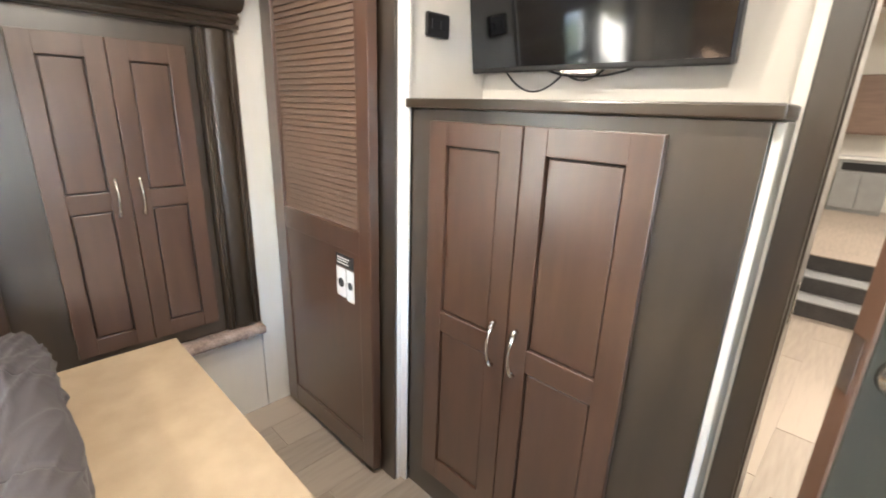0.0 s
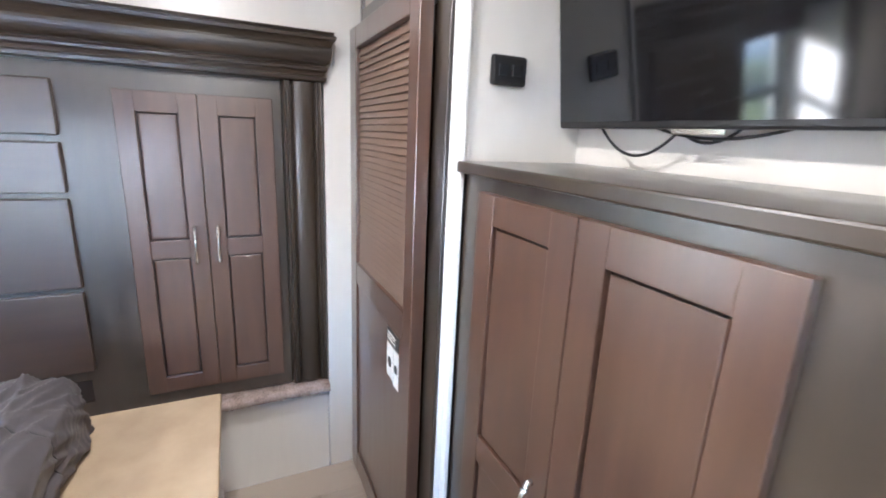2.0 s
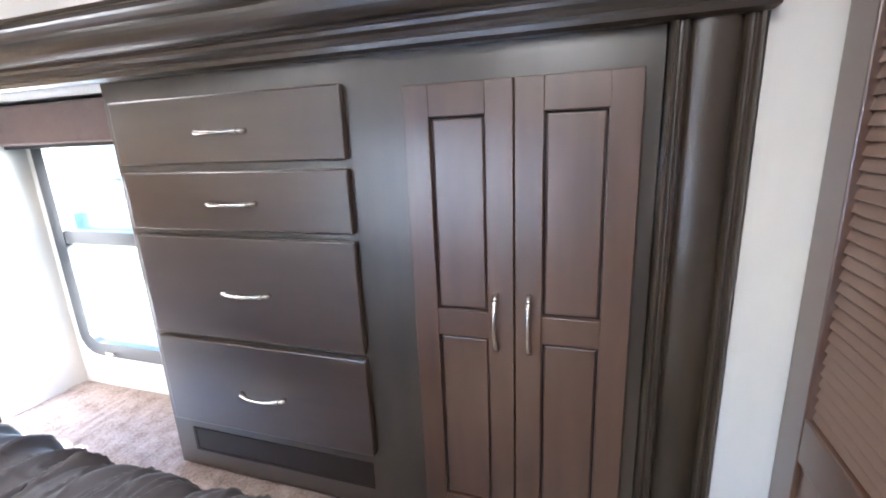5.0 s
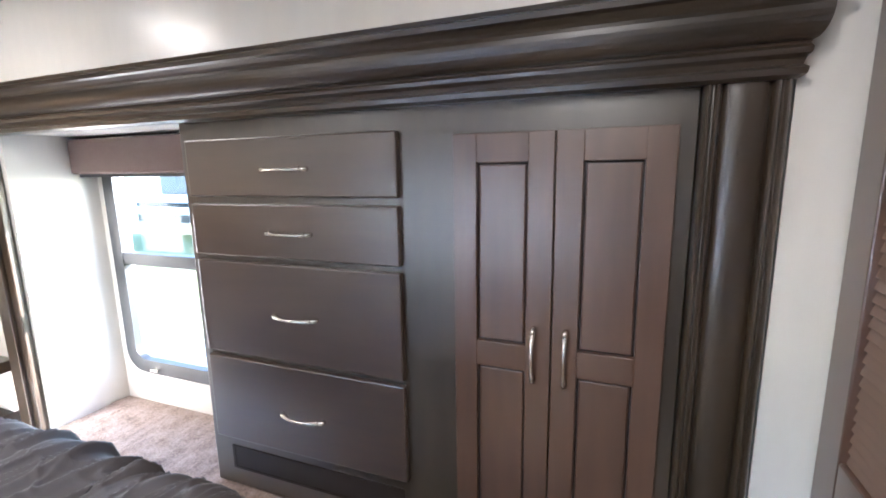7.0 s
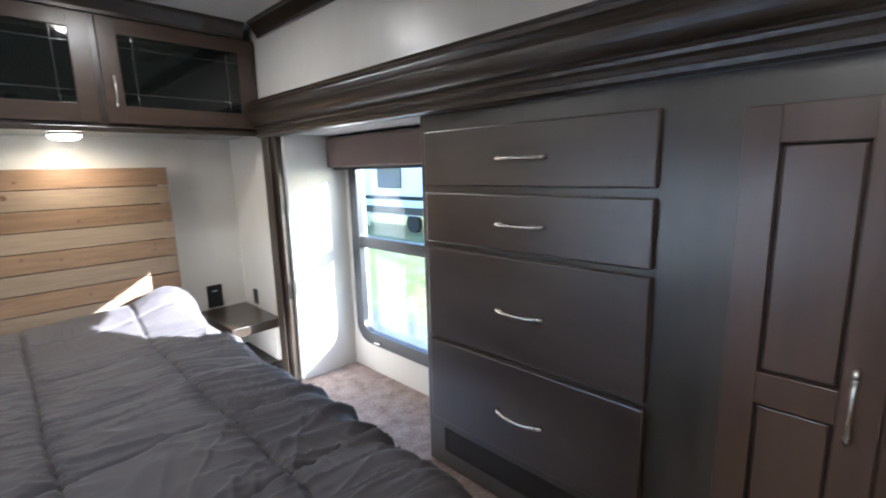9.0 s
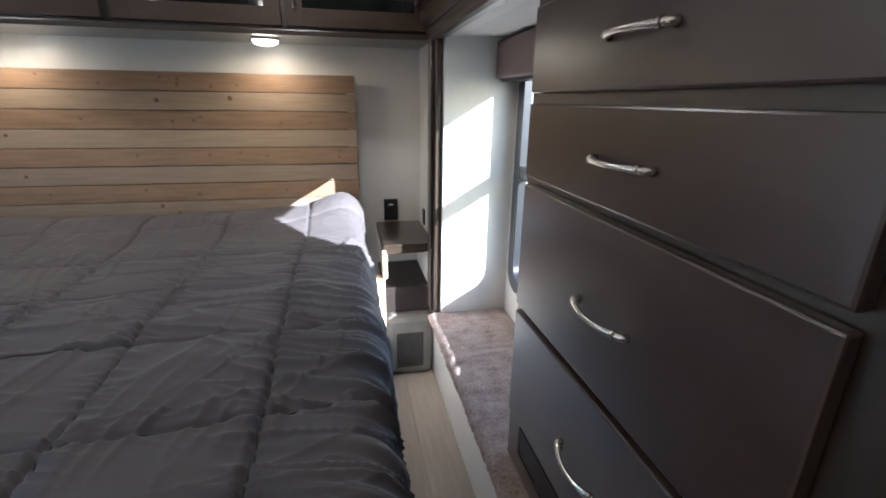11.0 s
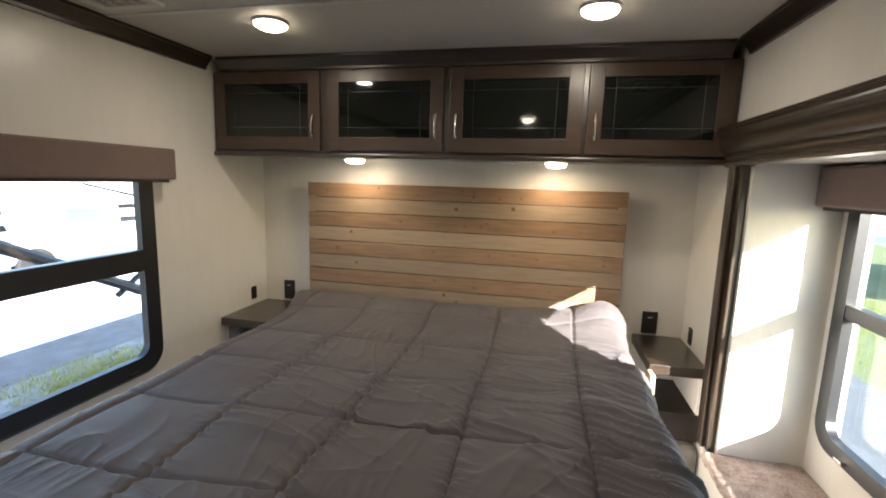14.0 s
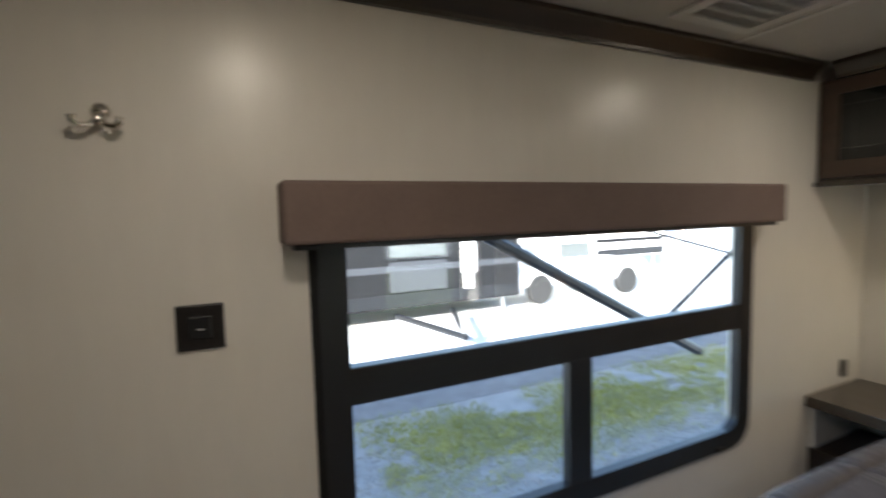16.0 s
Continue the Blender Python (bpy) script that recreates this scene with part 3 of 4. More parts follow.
# ---- bed ----
bed = thing("bed_platform", (-0.48, -0.9, 0), "low bed platform with a tan top board and white sides", "bed")
part("base", box(-1.365, 0.395, -2.06, 0.315, 0.0, 0.548), WHITE, bed)
part("top_board", boxes([(-1.372, 0.41, -2.05, -0.20, 0.5485, 0.571), (-1.412, 0.41, -0.2005, 0.330, 0.5485, 0.572)], 0.004), TAN, bed)
part("post", box(-1.425, -1.372, -1.735, -1.685, 0.30, 0.5475, 0.003), PINE, bed)
part("post_cap", box(-1.437, -1.416, -1.745, -1.670, 0.5485, 0.66, 0.003), PINE, bed)
part("floor_ring", lathe(bmesh.new(), (-0.78, 0.70, 0.0035), [(0.0, 0.0), (0.026, 0.0), (0.024, 0.003), (0.017, 0.003), (0.015, 0.001), (0.0, 0.001)], "z", 24), TAN)
tagged(bpy.data.objects["floor_ring"], "small round tan floor cap on the planks", "floor cap")
tagged(part("mattress", box(-1.33, 0.37, -2.05, 0.0, 0.573, 0.705, 0.04), MATTRESS, smooth=True), "white mattress hidden under the comforter", "mattress")


def comforter():
    """A quilted cover: flat on top, bent down at the two sides and the foot."""
    x0, x1, y0, y1, top, r = -1.270, 0.300, -2.075, -0.055, 0.745, 0.075
    drop_side, drop_foot = 0.30, 0.20
    nu, nv = 400, 520
    us = np.linspace(x0 - drop_side, x1 + drop_side, nu)
    vs = np.linspace(y0, y1 + drop_foot, nv)

    def place(u, v):
        cu, cv = min(max(u, x0), x1), min(v, y1)
        du, dv = u - cu, v - cv
        d = math.hypot(du, dv)
        n = noise.noise(Vector((u * 3.1, v * 2.3, 0.3)))
        # stitched squares, with the cloth drawn up along the stitches
        a = abs(((u + 1.10 - 0.012 * n) / 0.345 + 0.5) % 1 - 0.5) * 0.345
        b = abs(((v + 0.525 - 0.03 * u + 0.010 * n) / 0.328 + 0.5) % 1 - 0.5) * 0.328
        seam = math.exp(-(a / 0.006) ** 2) + math.exp(-(b / 0.006) ** 2)
        deep = 0.62 + 0.9 * noise.noise(Vector((u * 3.3, v * 3.3, 11.0)))
        puff = 0.010 * (1 - math.exp(-(min(a, b) / 0.06) ** 1.2)) - 0.013 * max(0.6, deep) * min(seam, 1.1)
        calm = 0.15 + 0.85 / (1 + math.exp(-(v + 1.62) / 0.05))
        edge = max(math.exp(-((u + 1.38) / 0.27) ** 2), 0.10 * math.exp(-((u - 0.43) / 0.20) ** 2)) * calm
        # slanting gathers that run from the last seam over the side
        slant = v + 0.30 * (u + 1.10) + 0.04 * n
        g = noise.noise(Vector((u * 1.6, slant * 15, 1.7)))
        wr = 0.022 * max(0, 1 - abs(g) * 2.4) ** 2 * edge
        g = noise.noise(Vector((u * 2.6 + 4, slant * 31, 7.7)))
        wr += 0.015 * max(0, 1 - abs(g) * 2.6) ** 2 * (edge + 0.8 * calm * math.exp(-(a / 0.05) ** 2) / (1 + math.exp((u - 0.10) / 0.04)))
        # puckers square to the cross seams, longest on the side of the foot
        g = noise.noise(Vector((u * 19 + 3 * n, v * 2.0, 9.2)))
        wr += 0.007 * max(0, 1 - abs(g) * 2.6) ** 3 * math.exp(-(b / 0.10) ** 2) * max(0, 0.35 + 1.1 * noise.noise(Vector((u * 2.1, v * 2.6, 5.0))))
        # long loose creases
        for f1, f2, f3, h1, sharp in ((1.3, 7.0, 3.3, 0.011, 12), (2.2, 11.0, 6.1, 0.008, 11), (9.0, 2.4, 8.4, 0.009, 12)):
            bend = 0.25 * noise.noise(Vector((u * 1.7, v * 1.7, f3 + 1)))
            ridge = 1 - abs(noise.noise(Vector((u * f1 + bend * f1, (v + 0.25 * u) * f2 + bend * f2, f3)))) * 2
            wr += h1 * calm * (0.3 + 0.7 / (1 + math.exp((u + 0.15) / 0.06))) * max(0, ridge) ** sharp * max(0, 0.6 + 1.4 * noise.noise(Vector((u * 1.9, v * 1.9, f3 + 3))))
        wr += 0.004 * noise.noise(Vector((u * 6, v * 6, 2.9)))
        h = top + puff + wr + 0.010 * n
        # pillows under the head end
        head = math.exp(-((v + 1.98) / 0.17) ** 2)
        h += head * (0.046 + 0.030 * math.exp(-((u + 1.10) / 0.25) ** 2) + 0.058 * math.exp(-((u + 1.25) / 0.12) ** 2)) * (1 - 0.25 * math.exp(-((u + 0.48) / 0.12) ** 2))
        if d > 1e-6:
            s = d
            ang = min(s / r, math.pi / 2)
            out = r * math.sin(ang)
            fall = r * (1 - math.cos(ang)) + max(0, s - r * math.pi / 2)
            ex, ey = du / d, dv / d
            wave = (0.6 * puff + 0.6 * wr) * math.sin(ang) + 0.008 * math.sin(ang) * noise.noise(Vector((u * 5, v * 9, 2.2)))
            lean = 0.05 * max(0, s - r * math.pi / 2)
            hz = h * math.cos(ang) + (top + 0.130 * head) * (1 - math.cos(ang)) - fall
            return ((cu + ex * (out + wave + lean), cv + ey * (out + wave + lean), max(hz, 0.40 if abs(du) > abs(dv) else 0.578)))
        else:
            return (u, v, h)

    verts = [place(u, v) for v in vs for u in us]
    faces = [(j * nu + i, j * nu + i + 1, (j + 1) * nu + i + 1, (j + 1) * nu + i) for j in range(nv - 1) for i in range(nu - 1)]
    me = bpy.data.meshes.new("comforter")
    me.from_pydata(verts, [], faces)
    me.materials.append(QUILT)
    for p in me.polygons:
        p.use_smooth = True
    ob = new("comforter", me)
    so = ob.modifiers.new("thick", "SOLIDIFY")
    so.thickness, so.offset = 0.012, -1
    tagged(ob, "wrinkled grey quilted comforter spread over the bed", "comforter")
    for k in range(-1, 6):
        base = -1.10 + 0.345 * k
        if x0 - drop_side + 0.03 < base < x1 + drop_side - 0.03:
            pts = []
            for v in vs[::3]:
                n = noise.noise(Vector((base * 3.1, v * 2.3, 0.3)))
                pts.append(Vector(place(base + 0.012 * n, v)) + Vector((0, 0, 0.0006)))
            part("seam", tube(bmesh.new(), pts, 0.0020, 6), THREAD, ob, "dark stitched seam line", True)
    for k in range(-4, 3):
        base = -0.525 + 0.328 * k
        if y0 + 0.06 < base < y1 + drop_foot - 0.03:
            pts = []
            for u in us[::3]:
                n = noise.noise(Vector((u * 3.1, (base + 0.03 * u) * 2.3, 0.3)))
                pts.append(Vector(place(u, base + 0.03 * u - 0.010 * n)) + Vector((0, 0, 0.0006)))
            part("seam", tube(bmesh.new(), pts, 0.0020, 6), THREAD, ob, "dark stitched seam line", True)
    return ob


comforter()

# ---- headboard of knotty boards ----
hb = thing("headboard", (-0.478, YH, 0.60), "headboard of alternating brown and pale knotty boards", "headboard")
part("backing_panel", box(-1.30, 0.345, YH + 0.001, -2.1075, 0.62, 1.39), GLAZE_SHADE, hb)
for k in range(10):
    z1 = 1.412 - k * 0.0815
    p = part("board", box(-1.338, 0.383, -2.107, -2.089 - 0.002 * (k % 2), z1 - 0.0785, z1, 0.002), BOARD_L if k % 2 else BOARD_D, hb)
    for _ in range(random.randint(6, 9) if k % 2 == 0 else random.randint(1, 3)):
        u = random.uniform(-1.28, 0.33)
        q = lathe(bmesh.new(), (u, -2.0885, z1 - random.uniform(0.02, 0.06)), [(0.0, -0.002), (random.uniform(0.007, 0.011), -0.002), (0.005, 0.0), (0.0, 0.0)], "y", 12)
        part("knot", q, KNOT, p)

# ---- overhead cabinets ----
oc = thing("overhead_cabinet", (-0.46, -1.95, 1.54), "dark overhead cabinet with four smoked glass doors", "cabinet")
part("body", box(XR + 0.001, XL - 0.001, YH + 0.001, -1.772, 1.545, 1.943, 0.002), WOOD_X, oc)
part("bottom_rail", box(XR + 0.001, XL - 0.001, -1.80, -1.748, 1.536, 1.556, 0.004), WOOD_X, oc)
bm = bmesh.new()
prof = [(0.0, 1.943), (0.012, 1.943), (0.014, 1.955), (0.028, 1.972), (0.040, 1.986), (0.046, 1.990), (0.046, 2.004), (0.0, 2.004)]
ends = [[bm.verts.new((x, -1.772 + d, z)) for d, z in prof] for x in (XR + 0.05, XL - 0.05)]
for k in range(len(prof)):
    bm.faces.new((ends[0][k], ends[0][(k + 1) % len(prof)], ends[1][(k + 1) % len(prof)], ends[1][k]))
bm.faces.new(ends[0])
bm.faces.new(ends[1])
part("crown", bm, WOOD_X, oc)
MU = facing("+y", -1.772)
for u0, u1, hu in ((0.129, 0.702, 0.160), (-0.472, 0.092, -0.440), (-1.070, -0.502, -0.534), (-1.637, -1.090, -1.122)):
    d = panel_door(u0, u1, 1.568, 1.936, [(1.632, 1.882)], MU, OVER, oc, 0.060, 0.019, DARKGLASS)
    g = bx(bmesh.new(), u0 + 0.058, u1 - 0.058, 0.007, 0.011, 1.630, 1.884)
    g.transform(MU)
    g = part("glass", g, DARKGLASS, d)
    for b in ((u0 + 0.105, u0 + 0.108, 1.634, 1.88), (u1 - 0.108, u1 - 0.105, 1.634, 1.88), (u0 + 0.062, u1 - 0.062, 1.675, 1.678), (u0 + 0.062, u1 - 0.062, 1.836, 1.839)):
        q = bx(bmesh.new(), b[0], b[1], 0.011, 0.0125, b[2], b[3])
        q.transform(MU)
        part("lead_line", q, LEAD, d)
    pull(hu, 1.68, MU, 0.105, True, d)


def puck(x, y, z, r, name, label, group):
    t = thing(name, (x, y, z), label, "lamp", group)
    part("rim", lathe(bmesh.new(), (x, y, z), [(0.0, 0.0), (r, 0.0), (r, -0.006), (r * 0.94, -0.010), (r * 0.90, -0.010), (0.0, -0.004)], "z"), WHITE, t, smooth=True)
    part("lens", lathe(bmesh.new(), (x, y, z - 0.009), [(r * 0.9, 0.0), (r * 0.86, -0.008), (r * 0.68, -0.015), (r * 0.38, -0.019), (0.001, -0.020)], "z"), BULB, t, smooth=True)


for x, y in CEILING_LAMPS:
    puck(x, y, CEILING, 0.066, "ceiling_light", "lit round puck light on the ceiling", "ceiling lights")
for x, y in UNDER_LAMPS:
    puck(x, y, 1.544, 0.056, "under_cabinet_light", "lit round puck light under the overhead cabinet", "under cabinet lights")


# ---- ceiling vents ----
def vent(x, y, label):
    v = thing("ceiling_vent", (x, y, CEILING), label, "vent", "ceiling vents")
    w, h = 0.125, 0.165
    z1, z0 = CEILING - 0.0005, CEILING - 0.012
    part("frame", boxes([(x - w, x - w + 0.035, y - h, y + h, z0, z1), (x + w - 0.035, x + w, y - h, y + h, z0, z1),
                         (x - w + 0.035, x + w - 0.035, y - h, y - h + 0.035, z0, z1), (x - w + 0.035, x + w - 0.035, y + h - 0.035, y + h, z0, z1)], 0.003), WHITE, v)
    part("backing", box(x - w + 0.03, x + w - 0.03, y - h + 0.03, y + h - 0.03, CEILING - 0.0025, CEILING - 0.0008), BLACK, v)
    for k in range(17):
        yy = y - h + 0.045 + k * (2 * h - 0.09) / 16
        part("slat", box(x - w + 0.034, x + w - 0.034, yy - 0.0018, yy + 0.0018, z0 + 0.006, z1 - 0.003), WHITE, v)
    for k in range(1, 4):
        xx = x - w + 0.035 + k * (2 * w - 0.07) / 4
        part("rib", box(xx - 0.003, xx + 0.003, y - h + 0.034, y + h - 0.034, z0 + 0.002, z1 - 0.003), WHITE, v)


vent(0.475, -0.945, "white plastic ceiling vent with fine slats")
vent(-1.495, -0.95, "white plastic ceiling vent with fine slats")


# ---- bedside cabinets ----
def bedside(x0, x1, label):
    n = thing("bedside_cabinet", ((x0 + x1) / 2, -1.95, 0), label, "nightstand", "bedside cabinets")
    part("top", box(x0, x1, YH + 0.001, -1.742, 0.640, 0.684, 0.003), WOOD_X, n)
    part("back", box(x0, x1, YH + 0.001, YH + 0.012, 0.46, 0.639), WHITE, n)
    part("shelf", box(x0, x1, YH + 0.013, -1.775, 0.435, 0.459, 0.002), GLAZE_SHADE, n)
    part("shelf_front", box(x0, x1, -1.80, -1.778, 0.33, 0.434, 0.002), GLAZE_SHADE, n)
    part("side", box(x0, x0 + 0.018, YH + 0.013, -1.776, 0.46, 0.639) if x0 < -1 else box(x1 - 0.018, x1, YH + 0.013, -1.776, 0.46, 0.639), WHITE, n)
    bm = boxes([(x0 + 0.002, x1 - 0.002, YH + 0.02, -1.725, 0.0, 0.325)], 0.03)
    part("step_box", bm, STEPBOX, n, "rounded grey vinyl step box")
    # darker plate on the front; the hollow's shade is given by its colour
    part("step_recess", box(x0 + 0.05, x1 - 0.05, -1.735, -1.722, 0.05, 0.24, 0.006), STEPGREY, n)


bedside(-1.658, -1.425, "dark bedside cabinet with open shelf and step box")
bedside(0.415, 0.714, "dark bedside cabinet between bed and window wall")


# ---- sockets, switch, hook ----
def socket(name, label, x0, x1, y0, y1, z0, z1, normal, category="socket"):
    t = thing(name, ((x0 + x1) / 2, (y0 + y1) / 2, z0), label, category)
    part("plate", box(x0, x1, y0, y1, z0, z1, 0.002), BLACK, t)
    if normal == "y":
        part("insert", box(x0 + 0.018, x1 - 0.018, y1, y1 + 0.003, z0 + 0.02, z1 - 0.02, 0.001), BLACKFRAME, t)
        part("mark", box(x0 + 0.025, x1 - 0.025, y1 + 0.003, y1 + 0.0036, z1 - 0.032, z1 - 0.027), PAPER, t)
    else:
        s = (x1, x1 + 0.003) if normal == "x" else (x0 - 0.003, x0)
        part("insert", box(*s, y0 + 0.018, y1 - 0.018, z0 + 0.02, z1 - 0.02, 0.001), BLACKFRAME, t)


socket("wall_socket", "black socket plate above the bedside cabinet", 0.522, 0.592, YH, YH + 0.007, 0.695, 0.812, "y")
socket("wall_socket", "black socket plate above the bedside cabinet", -1.540, -1.466, YH, YH + 0.007, 0.692, 0.808, "y")
socket("coax_plate", "small black plate on the side wall", XL - 0.006, XL, -2.05, -2.005, 0.715, 0.79, "-x")
socket("coax_plate", "small black plate on the side wall", XR, XR + 0.006, -2.04, -1.995, 0.70, 0.78, "x")
t = thing("light_switch", (XL, 0.42, 1.20), "square black switch plate on the cream wall", "switch")
part("plate", box(XL - 0.008, XL, 0.378, 0.466, 1.205, 1.298, 0.003), BLACK, t)
part("rocker", box(XL - 0.013, XL - 0.0075, 0.402, 0.442, 1.228, 1.275, 0.003), BLACKFRAME, t)
part("mark", box(XL - 0.0136, XL - 0.0129, 0.416, 0.428, 1.247, 1.249), PAPER, t)
t = thing("coat_hook", (XL, 0.560, 1.655), "brushed nickel double coat hook on the wall", "hook")


def hook_point(d, u, w):
    return (XL - 0.76 * d, 0.560 + 0.76 * u, 1.655 + 0.76 * w)


part("plate", lathe(bmesh.new(), hook_point(0, 0, 0.022), [(0.0, 0.0), (0.016, 0.0), (0.0145, -0.005), (0.009, -0.011), (0.0, -0.012)], "x", 24), STEEL, t, smooth=True)
part("stem", tube(bmesh.new(), [hook_point(0.004, 0, 0.02), hook_point(0.02, 0, 0.005), hook_point(0.03, 0, -0.008)], [0.008, 0.0075, 0.006], 12), STEEL, t, smooth=True)
for s in (-1, 1):
    part("prong", tube(bmesh.new(), [hook_point(0.026, 0, -0.005), hook_point(0.036, s * 0.018, -0.017), hook_point(0.042, s * 0.034, -0.020), hook_point(0.046, s * 0.045, -0.012), hook_point(0.047, s * 0.047, 0.002)],
                     [0.006, 0.0055, 0.0055, 0.006, 0.007], 12), STEEL, t, smooth=True)

# ---- hall: steps, far cabinets ----
for k in range(3):
    s = thing("step", (0.2, 3.8 + 0.2 * k, 0), "dark carpeted step with a pale nosing", "step", "hall steps")
    part("riser", box(-0.24, XL - 0.01, 3.8 + 0.2 * k, 4.0 + 0.2 * k if k < 2 else 4.42, 0.0, 0.12 * (k + 1) - 0.012), STEPGREY, s)
    part("tread", box(-0.24, XL - 0.01, 3.79 + 0.2 * k, 4.0 + 0.2 * k if k < 2 else 4.42, 0.12 * (k + 1) - 0.012, 0.12 * (k + 1), 0.003), GREY if k < 2 else FLOOR, s)
s = thing("stair_side_cabinet", (-0.4, 3.5, 0), "dark cabinet beside the hall steps", "cabinet")
part("body", box(-0.84, -0.25, 3.2, 4.4, 0.0, 0.95, 0.004), WOOD_V, s)
part("top", box(-0.84, -0.23, 3.18, 4.41, 0.951, 0.98, 0.004), BLACK, s)
k = thing("kitchen_cabinet", (-0.1, 6.7, 0.36), "pale wooden base cabinet against the far wall", "cabinet")
part("body", box(-0.32, 0.13, 6.55, 6.89, 0.36, 0.92, 0.004), GREY, k)
part("top", box(-0.34, 0.15, 6.53, 6.89, 0.921, 0.95, 0.004), WHITE, k)
part("door", box(-0.31, -0.10, 6.532, 6.549, 0.40, 0.78, 0.003), GREY, k)
part("door", box(-0.09, 0.12, 6.532, 6.549, 0.40, 0.78, 0.003), GREY, k)
part("vent_slot", box(-0.28, 0.10, 6.54, 6.551, 0.81, 0.89), BLACK, k)
k = thing("wall_cabinet", (-0.3, 6.8, 1.2), "brown wooden wall cabinet in the far room", "cabinet")
part("body", box(-0.80, 0.02, 6.62, 6.89, 1.18, 1.78, 0.004), LOUVER, k)
part("door", box(-0.78, -0.39, 6.60, 6.619, 1.2, 1.76, 0.004), LOUVER, k)
part("door", box(-0.37, 0.0, 6.60, 6.619, 1.2, 1.76, 0.004), LOUVER, k)
k = thing("far_window", (0.2, 6.89, 1.2), "small dark window with pale frame", "window", kind="structure")
part("window_frame", boxes([(0.06, 0.10, 6.86, 6.899, 1.15, 1.70), (0.28, 0.32, 6.86, 6.899, 1.15, 1.70), (0.10, 0.28, 6.86, 6.899, 1.15, 1.19), (0.10, 0.28, 6.86, 6.899, 1.66, 1.70)], 0.004), WHITE, k)
part("pane", box(0.10, 0.28, 6.88, 6.89, 1.19, 1.66), DARKGLASS, k)
k = thing("armchair", (0.4, 5.4, 0.36), "white upholstered armchair in the far room", "armchair")
part("seat", box(0.22, 0.60, 5.1, 5.7, 0.36, 0.72, 0.06), MATTRESS, k, smooth=True)
part("backrest", box(0.45, 0.66, 5.1, 5.7, 0.68, 1.05, 0.06), MATTRESS, k, smooth=True)
part("armrest", box(0.24, 0.62, 5.0, 5.11, 0.36, 0.86, 0.04), MATTRESS, k, smooth=True)
for x, y, z in ((0.25, 2.4, 2.059), (0.3, 4.9, 2.399)):
    puck(x, y, z, 0.085, "hall_ceiling_light", "lit round light on the hall ceiling", "hall lights")
tagged(part("floor_mat", box(0.05, 0.33, 1.35, 1.75, 0.004, 0.012, 0.003), STEPGREY), "dark mat on the hall floor", "mat")

# ---- outdoors ----
GRAVEL = mat("pale_gravel", (0.80, 0.79, 0.77), 0.9, second=(0.66, 0.65, 0.63), scale=26, bump=0.8, bump_scale=40)
ASPHALT = mat("worn_grey_asphalt", (0.16, 0.158, 0.16), 0.9, vary=0.3, scale=30, bump=0.5, bump_scale=60)
GRASS = mat("grass_blades", (0.37, 0.37, 0.085), 0.8, second=(0.20, 0.21, 0.055), scale=5)
RVWHITE = mat("white_fibreglass", (0.84, 0.84, 0.83), 0.3, vary=0.03)
RVGREY = mat("charcoal_trailer_side", (0.009, 0.009, 0.010), 0.6, vary=0.2, spec=0.3)
STRIPE = mat("pale_grey_stripe", (0.045, 0.048, 0.055), 0.4, vary=0.1)
TYRE = mat("tyre_rubber", (0.02, 0.02, 0.02), 0.8)
LEAF = mat("far_foliage", (0.08, 0.11, 0.035), 0.8, second=(0.035, 0.055, 0.018), scale=6)
GZ = -1.05
g = bmesh.new()
n = 80
grid = []
for j in range(n + 1):
    row = []
    for i in range(n + 1):
        fx, fy = (i / n * 2 - 1), (j / n * 2 - 1)
        x, y = 12 * fx + 188 * fx ** 5, 12 * fy + 188 * fy ** 5
        row.append(g.verts.new((x, y, GZ + 0.02 * noise.noise(Vector((x, y, 0))))))
    grid.append(row)
for j in range(n):
    for i in range(n):
        g.faces.new((grid[j][i], grid[j][i + 1], grid[j + 1][i + 1], grid[j + 1][i]))
tagged(part("ground", g, GRAVEL, smooth=True), kind="structure")
BED = mat("grey_gravel_bed", (0.31, 0.31, 0.305), 0.9, second=(0.18, 0.18, 0.177), scale=40, bump=0.8, bump_scale=60)
tagged(part("gravel_bed", box(0.9, 4.899, -30, 30, GZ - 0.05, GZ + 0.03), BED), kind="structure")
tagged(part("road", box(4.9, 5.9, -30, 30, GZ - 0.05, GZ + 0.035), ASPHALT), kind="structure")
# grey drive by the slide-out, its shade carried by the dark asphalt colour
tagged(part("road_slide_side", box(-5.2, -2.6, -30, 30, GZ - 0.05, GZ + 0.035), ASPHALT), kind="structure")
LAWN = mat("mown_lawn", (0.23, 0.25, 0.11), 0.95, second=(0.14, 0.16, 0.06), scale=9, bump=0.6, bump_scale=80)
tagged(part("lawn", box(-17.0, -5.201, -40, 20, GZ - 0.05, GZ + 0.032), LAWN), kind="structure")


